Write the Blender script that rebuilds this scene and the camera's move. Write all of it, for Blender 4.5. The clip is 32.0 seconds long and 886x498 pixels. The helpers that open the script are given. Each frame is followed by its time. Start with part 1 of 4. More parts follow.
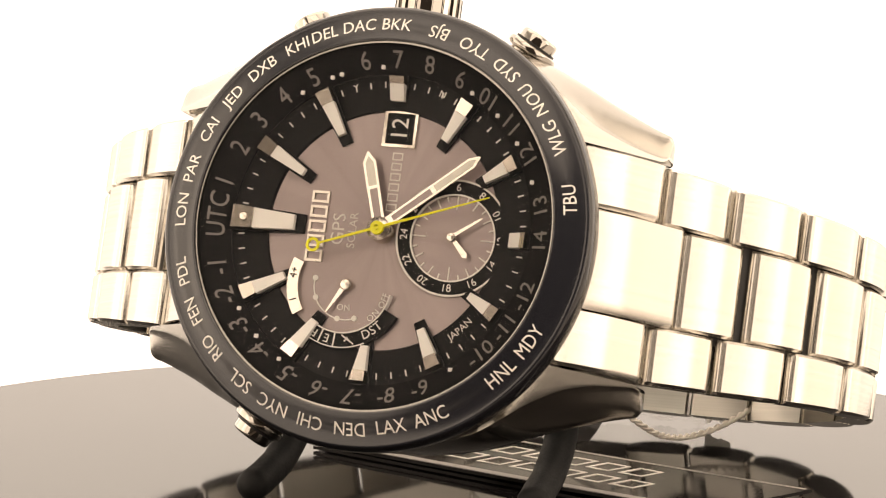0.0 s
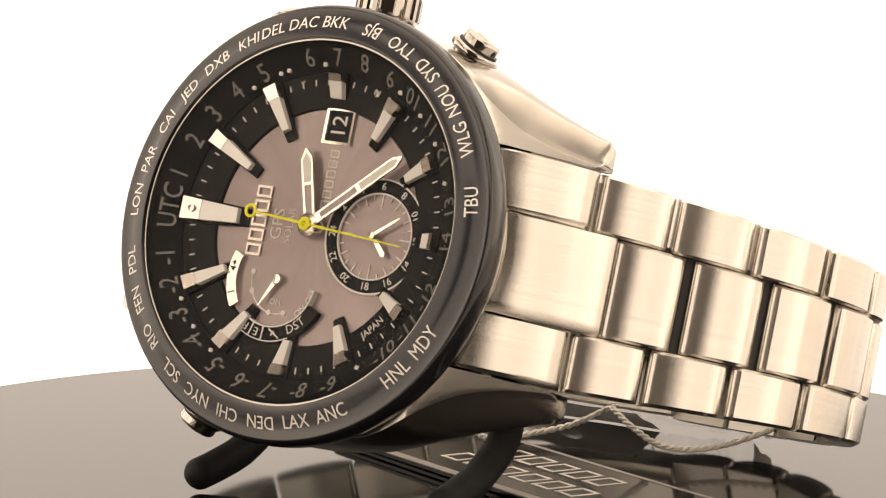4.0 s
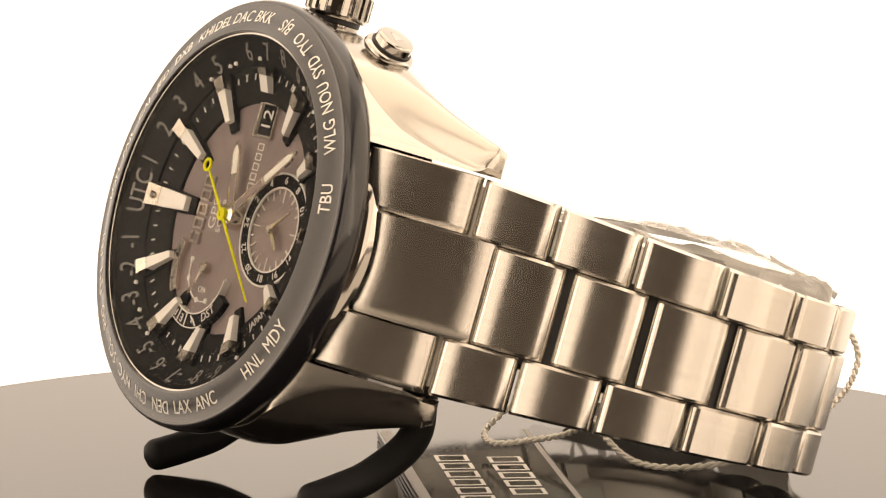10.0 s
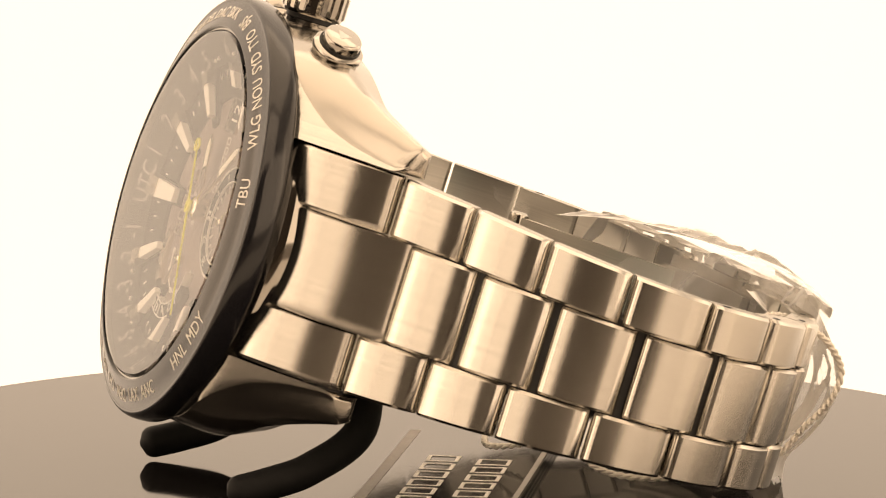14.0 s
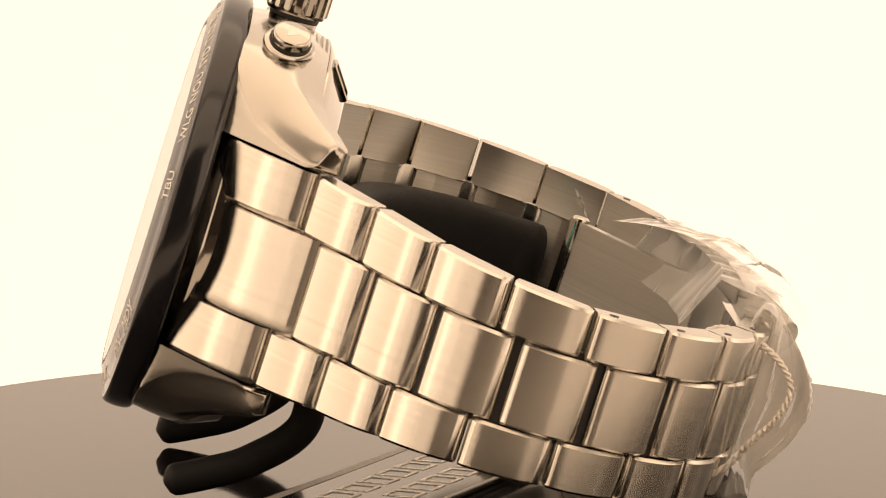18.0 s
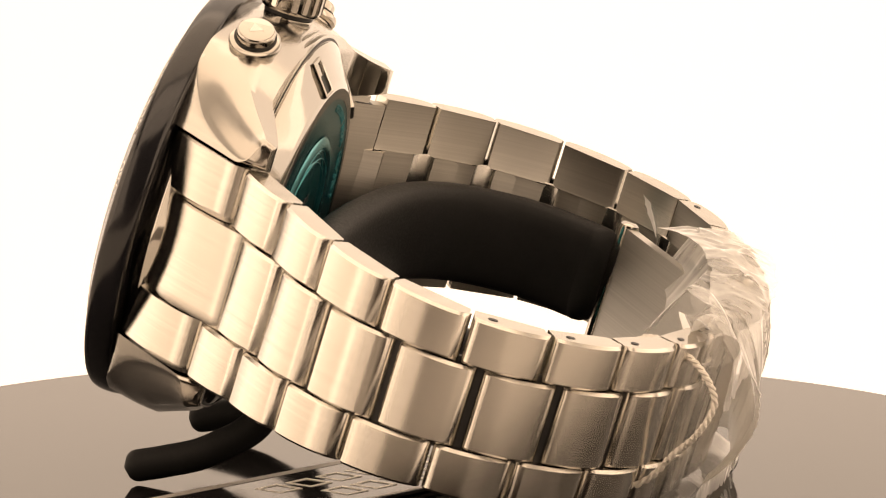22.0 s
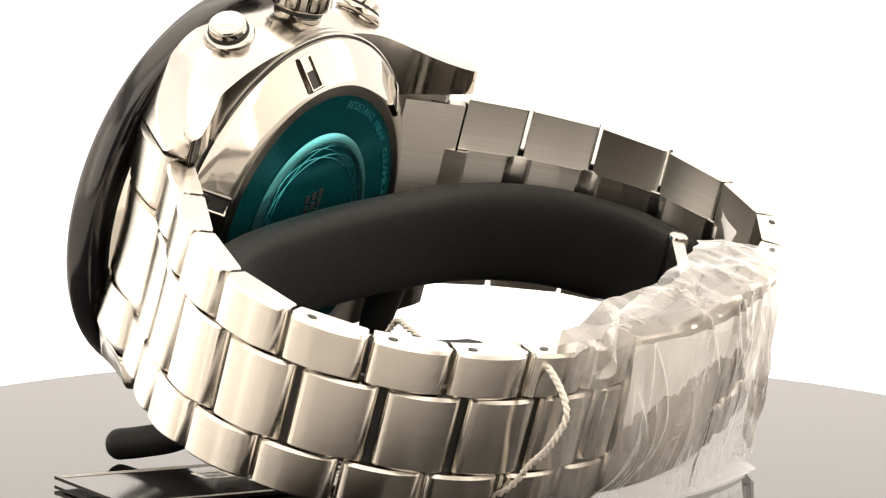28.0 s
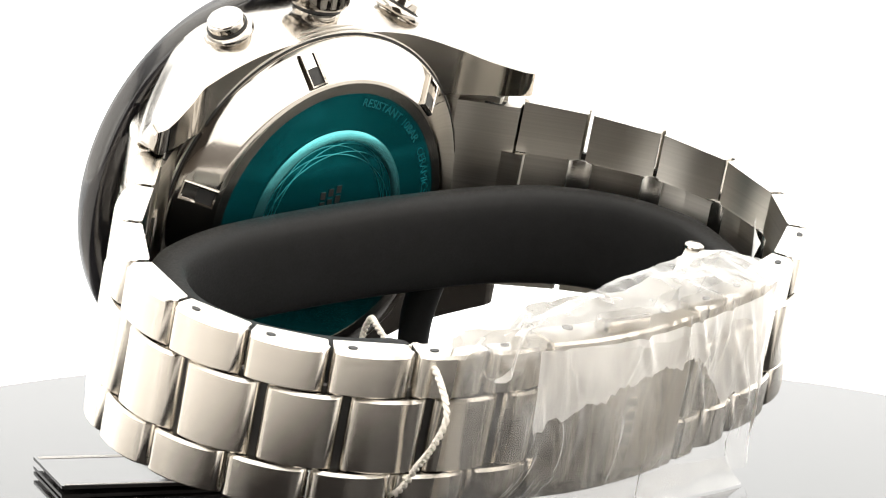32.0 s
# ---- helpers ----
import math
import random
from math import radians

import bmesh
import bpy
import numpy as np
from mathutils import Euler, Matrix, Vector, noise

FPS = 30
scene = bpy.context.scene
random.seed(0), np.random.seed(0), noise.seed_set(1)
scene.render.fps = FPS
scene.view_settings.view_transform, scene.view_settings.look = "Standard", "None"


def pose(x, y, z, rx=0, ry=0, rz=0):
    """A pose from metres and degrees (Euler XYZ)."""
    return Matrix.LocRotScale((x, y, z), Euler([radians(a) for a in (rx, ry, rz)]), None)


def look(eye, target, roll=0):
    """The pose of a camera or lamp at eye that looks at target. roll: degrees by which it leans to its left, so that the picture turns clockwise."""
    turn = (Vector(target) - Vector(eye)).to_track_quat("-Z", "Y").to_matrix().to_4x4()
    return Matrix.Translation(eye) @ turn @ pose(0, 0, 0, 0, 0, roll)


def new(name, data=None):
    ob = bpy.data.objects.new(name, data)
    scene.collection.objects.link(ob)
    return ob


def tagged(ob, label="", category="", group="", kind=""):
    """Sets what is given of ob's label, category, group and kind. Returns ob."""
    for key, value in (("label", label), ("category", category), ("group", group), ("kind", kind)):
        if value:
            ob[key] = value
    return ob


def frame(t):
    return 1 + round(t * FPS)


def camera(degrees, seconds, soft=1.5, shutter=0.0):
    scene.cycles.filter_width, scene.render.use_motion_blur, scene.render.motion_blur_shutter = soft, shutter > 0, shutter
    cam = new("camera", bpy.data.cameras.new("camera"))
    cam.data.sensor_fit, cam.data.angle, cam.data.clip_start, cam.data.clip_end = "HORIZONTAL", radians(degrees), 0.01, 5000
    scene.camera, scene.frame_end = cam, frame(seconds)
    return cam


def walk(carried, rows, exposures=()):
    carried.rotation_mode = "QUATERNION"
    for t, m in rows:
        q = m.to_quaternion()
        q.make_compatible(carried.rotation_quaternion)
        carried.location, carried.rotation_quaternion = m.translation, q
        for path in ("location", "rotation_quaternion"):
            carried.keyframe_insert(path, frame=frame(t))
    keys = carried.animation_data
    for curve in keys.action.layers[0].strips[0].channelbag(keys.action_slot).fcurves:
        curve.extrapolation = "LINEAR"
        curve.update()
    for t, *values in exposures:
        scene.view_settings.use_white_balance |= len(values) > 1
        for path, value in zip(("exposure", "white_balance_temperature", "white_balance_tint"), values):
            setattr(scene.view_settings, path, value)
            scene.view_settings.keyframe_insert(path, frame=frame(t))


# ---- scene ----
# Everything is drawn up in millimetres and scaled by MM. The turntable's axis is x = y = 0,
# its top is z = 0. The watch has axes of its own: u to six o'clock, v to the crown, w out of the dial.
MM = 0.001
FOV = 11.194
EYE = (0.00075, -0.49125, 0.0915)
TILT, LEAN = 7.854, 0.418

cam = camera(FOV, 32.0, soft=1.15)
CAM_POSE = pose(*EYE, 90 - TILT, 0, 0) @ pose(0, 0, 0, 0, 0, LEAN)
walk(cam, [(0.0, CAM_POSE), (32.0, CAM_POSE)],
     exposures=[(0.0, 0.42, 8000, 16), (3.0, 0.2, 7800, 16), (6.0, 0.17, 7900, 16), (9.0, 0.27, 8200, 16), (11.0, 0.22, 8800, 18), (14.0, 0.0, 9900, 20),
                (17.0, -0.14, 9900, 22), (20.0, -0.1, 9500, 23), (24.0, 0.15, 9200, 20), (25.5, 0.24, 8400, 18),
                (27.5, 0.5, 7300, 13), (28.5, 0.72, 6700, 10), (30.0, 0.84, 6450, 9), (32.0, 1.02, 6350, 8)])

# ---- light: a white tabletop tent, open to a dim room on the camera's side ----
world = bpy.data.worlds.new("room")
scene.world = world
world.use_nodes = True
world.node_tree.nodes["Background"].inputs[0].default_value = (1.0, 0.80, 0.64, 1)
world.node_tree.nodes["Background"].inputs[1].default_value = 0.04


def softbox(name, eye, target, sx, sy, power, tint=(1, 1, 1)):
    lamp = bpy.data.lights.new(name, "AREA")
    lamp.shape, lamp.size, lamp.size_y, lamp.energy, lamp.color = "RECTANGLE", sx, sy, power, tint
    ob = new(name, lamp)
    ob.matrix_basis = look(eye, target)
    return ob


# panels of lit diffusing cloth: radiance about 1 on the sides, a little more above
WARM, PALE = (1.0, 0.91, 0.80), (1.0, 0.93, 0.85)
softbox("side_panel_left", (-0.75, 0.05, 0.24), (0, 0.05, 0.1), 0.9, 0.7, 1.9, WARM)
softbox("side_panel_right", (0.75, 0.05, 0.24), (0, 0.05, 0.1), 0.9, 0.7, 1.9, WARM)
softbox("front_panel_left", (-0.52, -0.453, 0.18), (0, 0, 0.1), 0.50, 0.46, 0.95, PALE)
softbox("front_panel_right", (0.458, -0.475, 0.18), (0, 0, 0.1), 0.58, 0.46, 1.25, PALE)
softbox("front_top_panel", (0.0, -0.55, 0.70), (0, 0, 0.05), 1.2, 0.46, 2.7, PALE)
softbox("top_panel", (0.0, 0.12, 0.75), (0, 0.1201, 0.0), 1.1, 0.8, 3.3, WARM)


# ---- materials ----
def nodes_of(name):
    m = bpy.data.materials.new(name)
    m.use_nodes = True
    nt = m.node_tree
    return m, nt, nt.nodes["Principled BSDF"]


def link(nt, a, b):
    nt.links.new(a, b)


def noise_node(nt, scale, detail=4.0, rough=0.55, stretch=(1, 1, 1), coord="Object"):
    tc = nt.nodes.new("ShaderNodeTexCoord")
    mp = nt.nodes.new("ShaderNodeMapping")
    mp.inputs["Scale"].default_value = stretch
    n = nt.nodes.new("ShaderNodeTexNoise")
    n.inputs["Scale"].default_value, n.inputs["Detail"].default_value, n.inputs["Roughness"].default_value = scale, detail, rough
    link(nt, tc.outputs[coord], mp.inputs["Vector"])
    link(nt, mp.outputs["Vector"], n.inputs["Vector"])
    return n.outputs["Fac"]


def ramp(nt, fac, lo, hi, a, b):
    r = nt.nodes.new("ShaderNodeMapRange")
    for k, v in zip(("From Min", "From Max", "To Min", "To Max"), (lo, hi, a, b)):
        r.inputs[k].default_value = v
    link(nt, fac, r.inputs["Value"])
    return r.outputs["Result"]


def mixed(nt, fac, a, b):
    m = nt.nodes.new("ShaderNodeMix")
    m.data_type = "RGBA"
    m.inputs[6].default_value, m.inputs[7].default_value = (*a, 1), (*b, 1)
    link(nt, fac, m.inputs[0])
    return m.outputs[2]


def bumped(nt, bsdf, height, strength, distance):
    b = nt.nodes.new("ShaderNodeBump")
    b.inputs["Strength"].default_value, b.inputs["Distance"].default_value = strength, distance
    link(nt, height, b.inputs["Height"])
    link(nt, b.outputs["Normal"], bsdf.inputs["Normal"])


def plain(name, colour, rough=0.5, metal=0.0, vary=0.12, scale=300.0, rvary=0.08, ior=1.5, bump=0.0, coat=0.0):
    """A surface with slight variation in tone and gloss at two scales."""
    m, nt, b = nodes_of(name)
    n1 = noise_node(nt, scale)
    n2 = noise_node(nt, scale * 7.0, 3.0)
    lo = tuple(c * (1 - vary) for c in colour)
    hi = tuple(min(1, c * (1 + vary)) for c in colour)
    link(nt, mixed(nt, n1, lo, hi), b.inputs["Base Color"])
    link(nt, ramp(nt, n2, 0.3, 0.7, max(0.0, rough - rvary), rough + rvary), b.inputs["Roughness"])
    b.inputs["Metallic"].default_value, b.inputs["IOR"].default_value = metal, ior
    b.inputs["Coat Weight"].default_value = coat
    if bump:
        bumped(nt, b, n2, 0.4, bump)
    return m


def brushed(name, colour, rough, stretch, depth, aniso=-0.6):
    """Steel with fine streaks; stretch is large across the streaks, depth is their contrast."""
    m, nt, b = nodes_of(name)
    nt.nodes.remove(b)
    g = nt.nodes.new("ShaderNodeBsdfAnisotropic")
    g.distribution = "BECKMANN"
    link(nt, g.outputs[0], nt.nodes["Material Output"].inputs["Surface"])
    fine = noise_node(nt, 1.0, 4.0, 0.7, stretch)
    wide = noise_node(nt, 1.0, 3.0, 0.6, tuple(s * 0.2 for s in stretch))
    both = nt.nodes.new("ShaderNodeMath")
    both.operation = "MULTIPLY_ADD"
    both.inputs[1].default_value, both.inputs[2].default_value = 0.5, 0.25
    link(nt, wide, both.inputs[0])
    lo, hi = tuple(c * (1 - depth) for c in colour), tuple(min(1, c * (1 + 0.8 * depth)) for c in colour)
    link(nt, mixed(nt, fine, lo, hi), g.inputs["Color"])
    link(nt, ramp(nt, both.outputs[0], 0.3, 0.7, rough - 0.012, rough + 0.012), g.inputs["Roughness"])
    g.inputs["Anisotropy"].default_value = aniso
    across = nt.nodes.new("ShaderNodeVectorTransform")
    across.vector_type, across.convert_from, across.convert_to = "VECTOR", "OBJECT", "WORLD"
    across.inputs[0].default_value = (0, 1, 0)
    link(nt, across.outputs[0], g.inputs["Tangent"])
    return m


STEEL = (0.635, 0.605, 0.56)
brushed_steel = brushed("brushed_steel", STEEL, 0.265, (18, 5200, 18), 0.175)
brushed_inner = brushed("brushed_steel_inner", (0.56, 0.54, 0.50), 0.38, (14, 4500, 14), 0.24)
polished_steel = plain("polished_steel", (0.46, 0.435, 0.40), 0.08, 1.0, 0.03, 200, 0.03)
flank_steel = plain("fine_polished_steel", (0.47, 0.44, 0.40), 0.19, 1.0, 0.03, 200, 0.03)
barrel_steel = plain("barrel_steel", (0.34, 0.33, 0.31), 0.22, 1.0, 0.06, 300, 0.04)
satin_steel = plain("satin_steel", (0.55, 0.53, 0.50), 0.3, 1.0, 0.02, 150, 0.02)
# near-black of seals and print, also painted shade for gaps, holes and pockets
black_and_gap_shade = plain("black_and_gap_shade", (0.02, 0.02, 0.02), 0.5, 0.3)
ceramic = plain("black_ceramic", (0.012, 0.013, 0.018), 0.19, 0.0, 0.2, 200, 0.03, 1.6)
ceramic_side = plain("black_ceramic_side", (0.010, 0.010, 0.012), 0.15, 0.0, 0.2, 200, 0.02, 1.55)
rubber = plain("black_rubber", (0.013, 0.0133, 0.0138), 0.58, 0.0, 0.25, 500, 0.08, 1.3, 0.00002)
rubber.node_tree.nodes["Principled BSDF"].inputs["Specular IOR Level"].default_value = 0.3
silver_ink = plain("silver_ink", (0.72, 0.69, 0.65), 0.45, 0.0, 0.06)
white_ink = plain("white_ink", (0.82, 0.80, 0.76), 0.5)
grey_ink = plain("grey_ink", (0.25, 0.235, 0.22), 0.5)
black_ring = plain("black_dial_ring", (0.007, 0.007, 0.0075), 0.45, 0.0, 0.06, 300, 0.01, 1.25)
champagne = plain("champagne_metal", (0.78, 0.71, 0.63), 0.22, 1.0, 0.04, 600, 0.04)
mark_metal = plain("mark_metal", (0.62, 0.57, 0.51), 0.3, 1.0, 0.04, 600, 0.04)
index_satin = plain("index_satin", (0.95, 0.93, 0.88), 0.38, 0.1, 0.03, 300, 0.03)
lume = plain("lume", (0.88, 0.85, 0.76), 0.6, 0.0, 0.05, 900)
yellow_lacquer = plain("yellow_lacquer", (0.85, 0.83, 0.01), 0.3, 0.0, 0.05)
cord_white = plain("cord_white", (0.78, 0.74, 0.68), 0.7, 0.0, 0.1, 2500, 0.05, 1.45, 0.00002)
card_black = plain("card_black", (0.012, 0.011, 0.011), 0.08, 0.0, 0.2, 300, 0.04, 1.33)
card_black.node_tree.nodes["Principled BSDF"].inputs["Specular IOR Level"].default_value = 0.22
card_edge = plain("card_edge", (0.30, 0.28, 0.265), 0.45, 0.0, 0.08)


def dial_material():
    """A brown-grey solar cell under a sunray finish: tone varies round the centre."""
    m, nt, b = nodes_of("solar_dial")
    n = noise_node(nt, 700.0, 5.0)
    n2 = noise_node(nt, 90.0, 2.0)
    tc = nt.nodes.new("ShaderNodeTexCoord")
    turn = nt.nodes.new("ShaderNodeTexGradient")
    turn.gradient_type = "RADIAL"
    rays = nt.nodes.new("ShaderNodeTexNoise")
    rays.noise_dimensions = "1D"
    rays.inputs["Scale"].default_value, rays.inputs["Detail"].default_value = 26.0, 4.0
    link(nt, tc.outputs["Object"], turn.inputs["Vector"])
    link(nt, turn.outputs["Fac"], rays.inputs["W"])
    both = nt.nodes.new("ShaderNodeMath")
    both.operation = "MULTIPLY_ADD"
    both.inputs[1].default_value = 0.25
    link(nt, n, both.inputs[0])
    link(nt, ramp(nt, rays.outputs[0], 0.3, 0.7, 0.0, 0.75), both.inputs[2])
    link(nt, mixed(nt, both.outputs[0], (0.30, 0.245, 0.24), (0.355, 0.295, 0.288)), b.inputs["Base Color"])
    link(nt, ramp(nt, n2, 0.3, 0.7, 0.36, 0.44), b.inputs["Roughness"])
    b.inputs["Metallic"].default_value = 0.6
    return m


def glass_material(name, least, most):
    """Coated glass: clear when seen straight, a mirror at a steep slant."""
    m, nt, b = nodes_of(name)
    nt.nodes.remove(b)
    clear = nt.nodes.new("ShaderNodeBsdfTransparent")
    gloss = nt.nodes.new("ShaderNodeBsdfAnisotropic")
    mix = nt.nodes.new("ShaderNodeMixShader")
    slant = nt.nodes.new("ShaderNodeFresnel")
    slant.inputs["IOR"].default_value = 1.5
    gloss.inputs["Roughness"].default_value = 0.12
    coat = nt.nodes.new("ShaderNodeMapRange")
    coat.interpolation_type = "SMOOTHSTEP"
    for k, v in zip(("From Min", "From Max", "To Min", "To Max"), (0.08, 0.40, least, most)):
        coat.inputs[k].default_value = v
    link(nt, slant.outputs[0], coat.inputs["Value"])
    link(nt, coat.outputs["Result"], mix.inputs[0])
    link(nt, clear.outputs[0], mix.inputs[1])
    link(nt, gloss.outputs[0], mix.inputs[2])
    link(nt, mix.outputs[0], nt.nodes["Material Output"].inputs["Surface"])
    return m


def film_material(name, milky):
    """Clear crinkled wrapping film: see-through, glossy, milky along its folds."""
    m, nt, b = nodes_of(name)
    n = noise_node(nt, 220.0, 4.0, 0.6, (1, 0.3, 1))
    out = nt.nodes["Material Output"]
    clear = nt.nodes.new("ShaderNodeBsdfTransparent")
    mix = nt.nodes.new("ShaderNodeMixShader")
    gloss = nt.nodes.new("ShaderNodeFresnel")
    gloss.inputs["IOR"].default_value = 1.28
    add = nt.nodes.new("ShaderNodeMath")
    add.operation, add.use_clamp = "ADD", True
    clear.inputs[0].default_value = (0.985, 0.98, 0.975, 1)
    b.inputs["Base Color"].default_value = (0.92, 0.925, 0.925, 1)
    b.inputs["Roughness"].default_value = 0.32
    link(nt, ramp(nt, n, 0.40, 0.72, milky[0], milky[1]), add.inputs[0])
    link(nt, gloss.outputs[0], add.inputs[1])
    link(nt, add.outputs[0], mix.inputs[0])
    link(nt, clear.outputs[0], mix.inputs[1])
    link(nt, b.outputs[0], mix.inputs[2])
    link(nt, mix.outputs[0], out.inputs["Surface"])
    return m


def disc_material():
    """Black acrylic: glossy, with dust and faint smears."""
    m, nt, b = nodes_of("black_acrylic")
    dust = noise_node(nt, 900.0, 2.0, 0.5)
    smear = noise_node(nt, 45.0, 5.0)
    speck = ramp(nt, dust, 0.74, 0.78, 0.0, 1.0)
    link(nt, mixed(nt, speck, (0.010, 0.009, 0.009), (0.09, 0.085, 0.08)), b.inputs["Base Color"])
    link(nt, ramp(nt, smear, 0.3, 0.75, 0.03, 0.10), b.inputs["Roughness"])
    b.inputs["IOR"].default_value = 1.4
    b.inputs["Specular IOR Level"].default_value = 0.16
    return m


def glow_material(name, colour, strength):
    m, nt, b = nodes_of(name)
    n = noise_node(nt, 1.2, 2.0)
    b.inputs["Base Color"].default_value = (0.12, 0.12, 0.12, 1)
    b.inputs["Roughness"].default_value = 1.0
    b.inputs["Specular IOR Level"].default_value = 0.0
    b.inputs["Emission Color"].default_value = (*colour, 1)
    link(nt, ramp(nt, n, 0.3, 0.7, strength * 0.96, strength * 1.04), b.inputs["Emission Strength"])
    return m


solar_dial = dial_material()
crystal_glass = glass_material("crystal_glass", 0.007, 0.93)
clear_glass = glass_material("clear_glass", 0.0, 0.0)
clear_film = film_material("clear_film", (0.04, 0.22))
crumpled_film = film_material("crumpled_film", (0.05, 0.24))
milky_film = film_material("milky_film", (0.36, 0.60))
black_acrylic = disc_material()
# the paper is no lamp: its emission replaces the light falling on it
glowing_paper = glow_material("glowing_white_paper", (1.0, 0.975, 0.945), 1.24)
white_fabric = plain("white_fabric", (0.8, 0.79, 0.77), 0.9, 0.0, 0.03, 6)
teal_back = plain("teal_back", (0.008, 0.20, 0.235), 0.16, 0.85, 0.12, 150, 0.03)
teal_faint = plain("teal_faint", (0.035, 0.27, 0.30), 0.3, 0.8, 0.02, 150, 0.01)
teal_highlight = plain("teal_highlight", (0.10, 0.42, 0.46), 0.25, 0.9, 0.02, 150, 0.01)
grey_fabric = plain("grey_fabric", (0.55, 0.53, 0.51), 0.8, 0.0, 0.1, 20)
table_dark = plain("dark_table", (0.045, 0.034, 0.026), 0.55, 0.0, 0.2, 12)


# ---- mesh helpers ----
def finish(name, me, material, parent, label="", angle=35):
    me.materials.append(material)
    me.shade_smooth()
    me.set_sharp_from_angle(angle=radians(angle))
    ob = new(name, me)
    ob.parent = parent
    if label:
        tagged(ob, label)
    return ob


def part(name, bm, material, parent, label="", angle=35):
    """One mesh object, drawn in millimetres, under a thing or a part."""
    bmesh.ops.recalc_face_normals(bm, faces=bm.faces)
    bmesh.ops.scale(bm, vec=(MM, MM, MM), verts=bm.verts)
    me = bpy.data.meshes.new(name)
    bm.to_mesh(me)
    bm.free()
    return finish(name, me, material, parent, label, angle)


def from_rings(rings, closed=True, caps=True, loop=False):
    """A bmesh skinned over equally long rings of points."""
    bm = bmesh.new()
    vs = [[bm.verts.new(p) for p in r] for r in rings]
    n = len(rings[0])
    pairs = list(zip(vs, vs[1:])) + ([(vs[-1], vs[0])] if loop else [])
    for a, b in pairs:
        for i in range(n if closed else n - 1):
            j = (i + 1) % n
            bm.faces.new((a[i], a[j], b[j], b[i]))
    if caps and closed and not loop:
        bm.faces.new(vs[0])
        bm.faces.new(list(reversed(vs[-1])))
    return bm


def lathe(profile, seg=96, at=(0, 0), closed=False, a0=0.0, a1=360.0):
    """(radius, w) pairs turned about w; closed joins the profile's ends."""
    rings = []
    full = abs(a1 - a0) >= 360
    for k in range(seg if full else seg + 1):
        a = radians(a0 + (a1 - a0) * k / seg)
        rings.append([(at[0] + r * math.cos(a), at[1] + r * math.sin(a), w) for r, w in profile])
    return from_rings(rings, closed=closed, caps=True, loop=full)


def slab(outline, w0, w1, bevel=0.0):
    """A plate with this outline in u, v between two heights, its upper rim bevelled."""
    cx = sum(p[0] for p in outline) / len(outline)
    cy = sum(p[1] for p in outline) / len(outline)

    def inset(d):
        out = []
        for x, y in outline:
            l = math.hypot(x - cx, y - cy) or 1
            out.append((x - (x - cx) / l * d, y - (y - cy) / l * d))
        return out
    rings = [[(x, y, w0) for x, y in outline]]
    if bevel:
        rings.append([(x, y, w1 - bevel) for x, y in outline])
    rings.append([(x, y, w1) for x, y in inset(bevel)])
    return from_rings(rings)


def polar(r, deg, at=(0, 0)):
    return (at[0] + r * math.cos(radians(deg)), at[1] + r * math.sin(radians(deg)))


def tube(points, radius, seg=10, caps=True, ends=1.0):
    """A round rod along points."""
    ps = [Vector(p) for p in points]
    rings = []
    up = Vector((0.13, 0.21, 0.97))
    for i, p in enumerate(ps):
        d = (ps[min(i + 1, len(ps) - 1)] - ps[max(i - 1, 0)]).normalized()
        s = d.cross(up).normalized()
        t = s.cross(d)
        r = radius(i / (len(ps) - 1)) if callable(radius) else radius
        rings.append([tuple(p + (s * math.cos(2 * math.pi * k / seg) + t * math.sin(2 * math.pi * k / seg)) * r) for k in range(seg)])
    return from_rings(rings, caps=caps)


def spline(points, n=8):
    """Catmull-Rom through the points, n steps a span."""
    ps = [Vector(p) for p in points]
    ps = [2 * ps[0] - ps[1]] + ps + [2 * ps[-1] - ps[-2]]
    out = []
    for i in range(1, len(ps) - 2):
        a, b, c, d = ps[i - 1:i + 3]
        for k in range(n):
            t = k / n
            out.append(0.5 * ((2 * b) + (c - a) * t + (2 * a - 5 * b + 4 * c - d) * t * t + (3 * b - a - 3 * c + d) * t ** 3))
    return out + [ps[-2]]


GLYPHS = {}


def glyphs(words, size, thick=0.03):
    """Flat lettering about its own middle, in millimetres: points and faces."""
    key = (words, size)
    if key not in GLYPHS:
        cu = bpy.data.curves.new("lettering", "FONT")
        cu.body, cu.size, cu.align_x, cu.align_y, cu.resolution_u = words, size, "CENTER", "CENTER", 3
        cu.extrude = thick
        ob = bpy.data.objects.new("lettering", cu)
        me = bpy.data.meshes.new_from_object(ob)
        GLYPHS[key] = ([tuple(v.co) for v in me.vertices], [tuple(p.vertices) for p in me.polygons])
        bpy.data.objects.remove(ob)
        bpy.data.curves.remove(cu)
        bpy.data.meshes.remove(me)
    return GLYPHS[key]


def lettering(name, words, size, place, material, parent, label="", wide=1.0):
    """Letters as a mesh; place maps (x, y, z) of the flat writing into the thing's space."""
    pts, faces = glyphs(words, size)
    me = bpy.data.meshes.new(name)
    me.from_pydata([tuple(c * MM for c in place(x * wide, y, z)) for x, y, z in pts], [], faces)
    return finish(name, me, material, parent, label)


def on_ring(R, deg, w, outward=True, slope=0.0, at=(0, 0)):
    """Bends writing round a circle; outward: the letters' tops point away from the centre."""
    s = 1 if outward else -1

    def place(x, y, z):
        r = R + s * y
        a = radians(deg) - s * x / R
        return (at[0] + r * math.cos(a), at[1] + r * math.sin(a), w + slope * (r - R) + z)
    return place


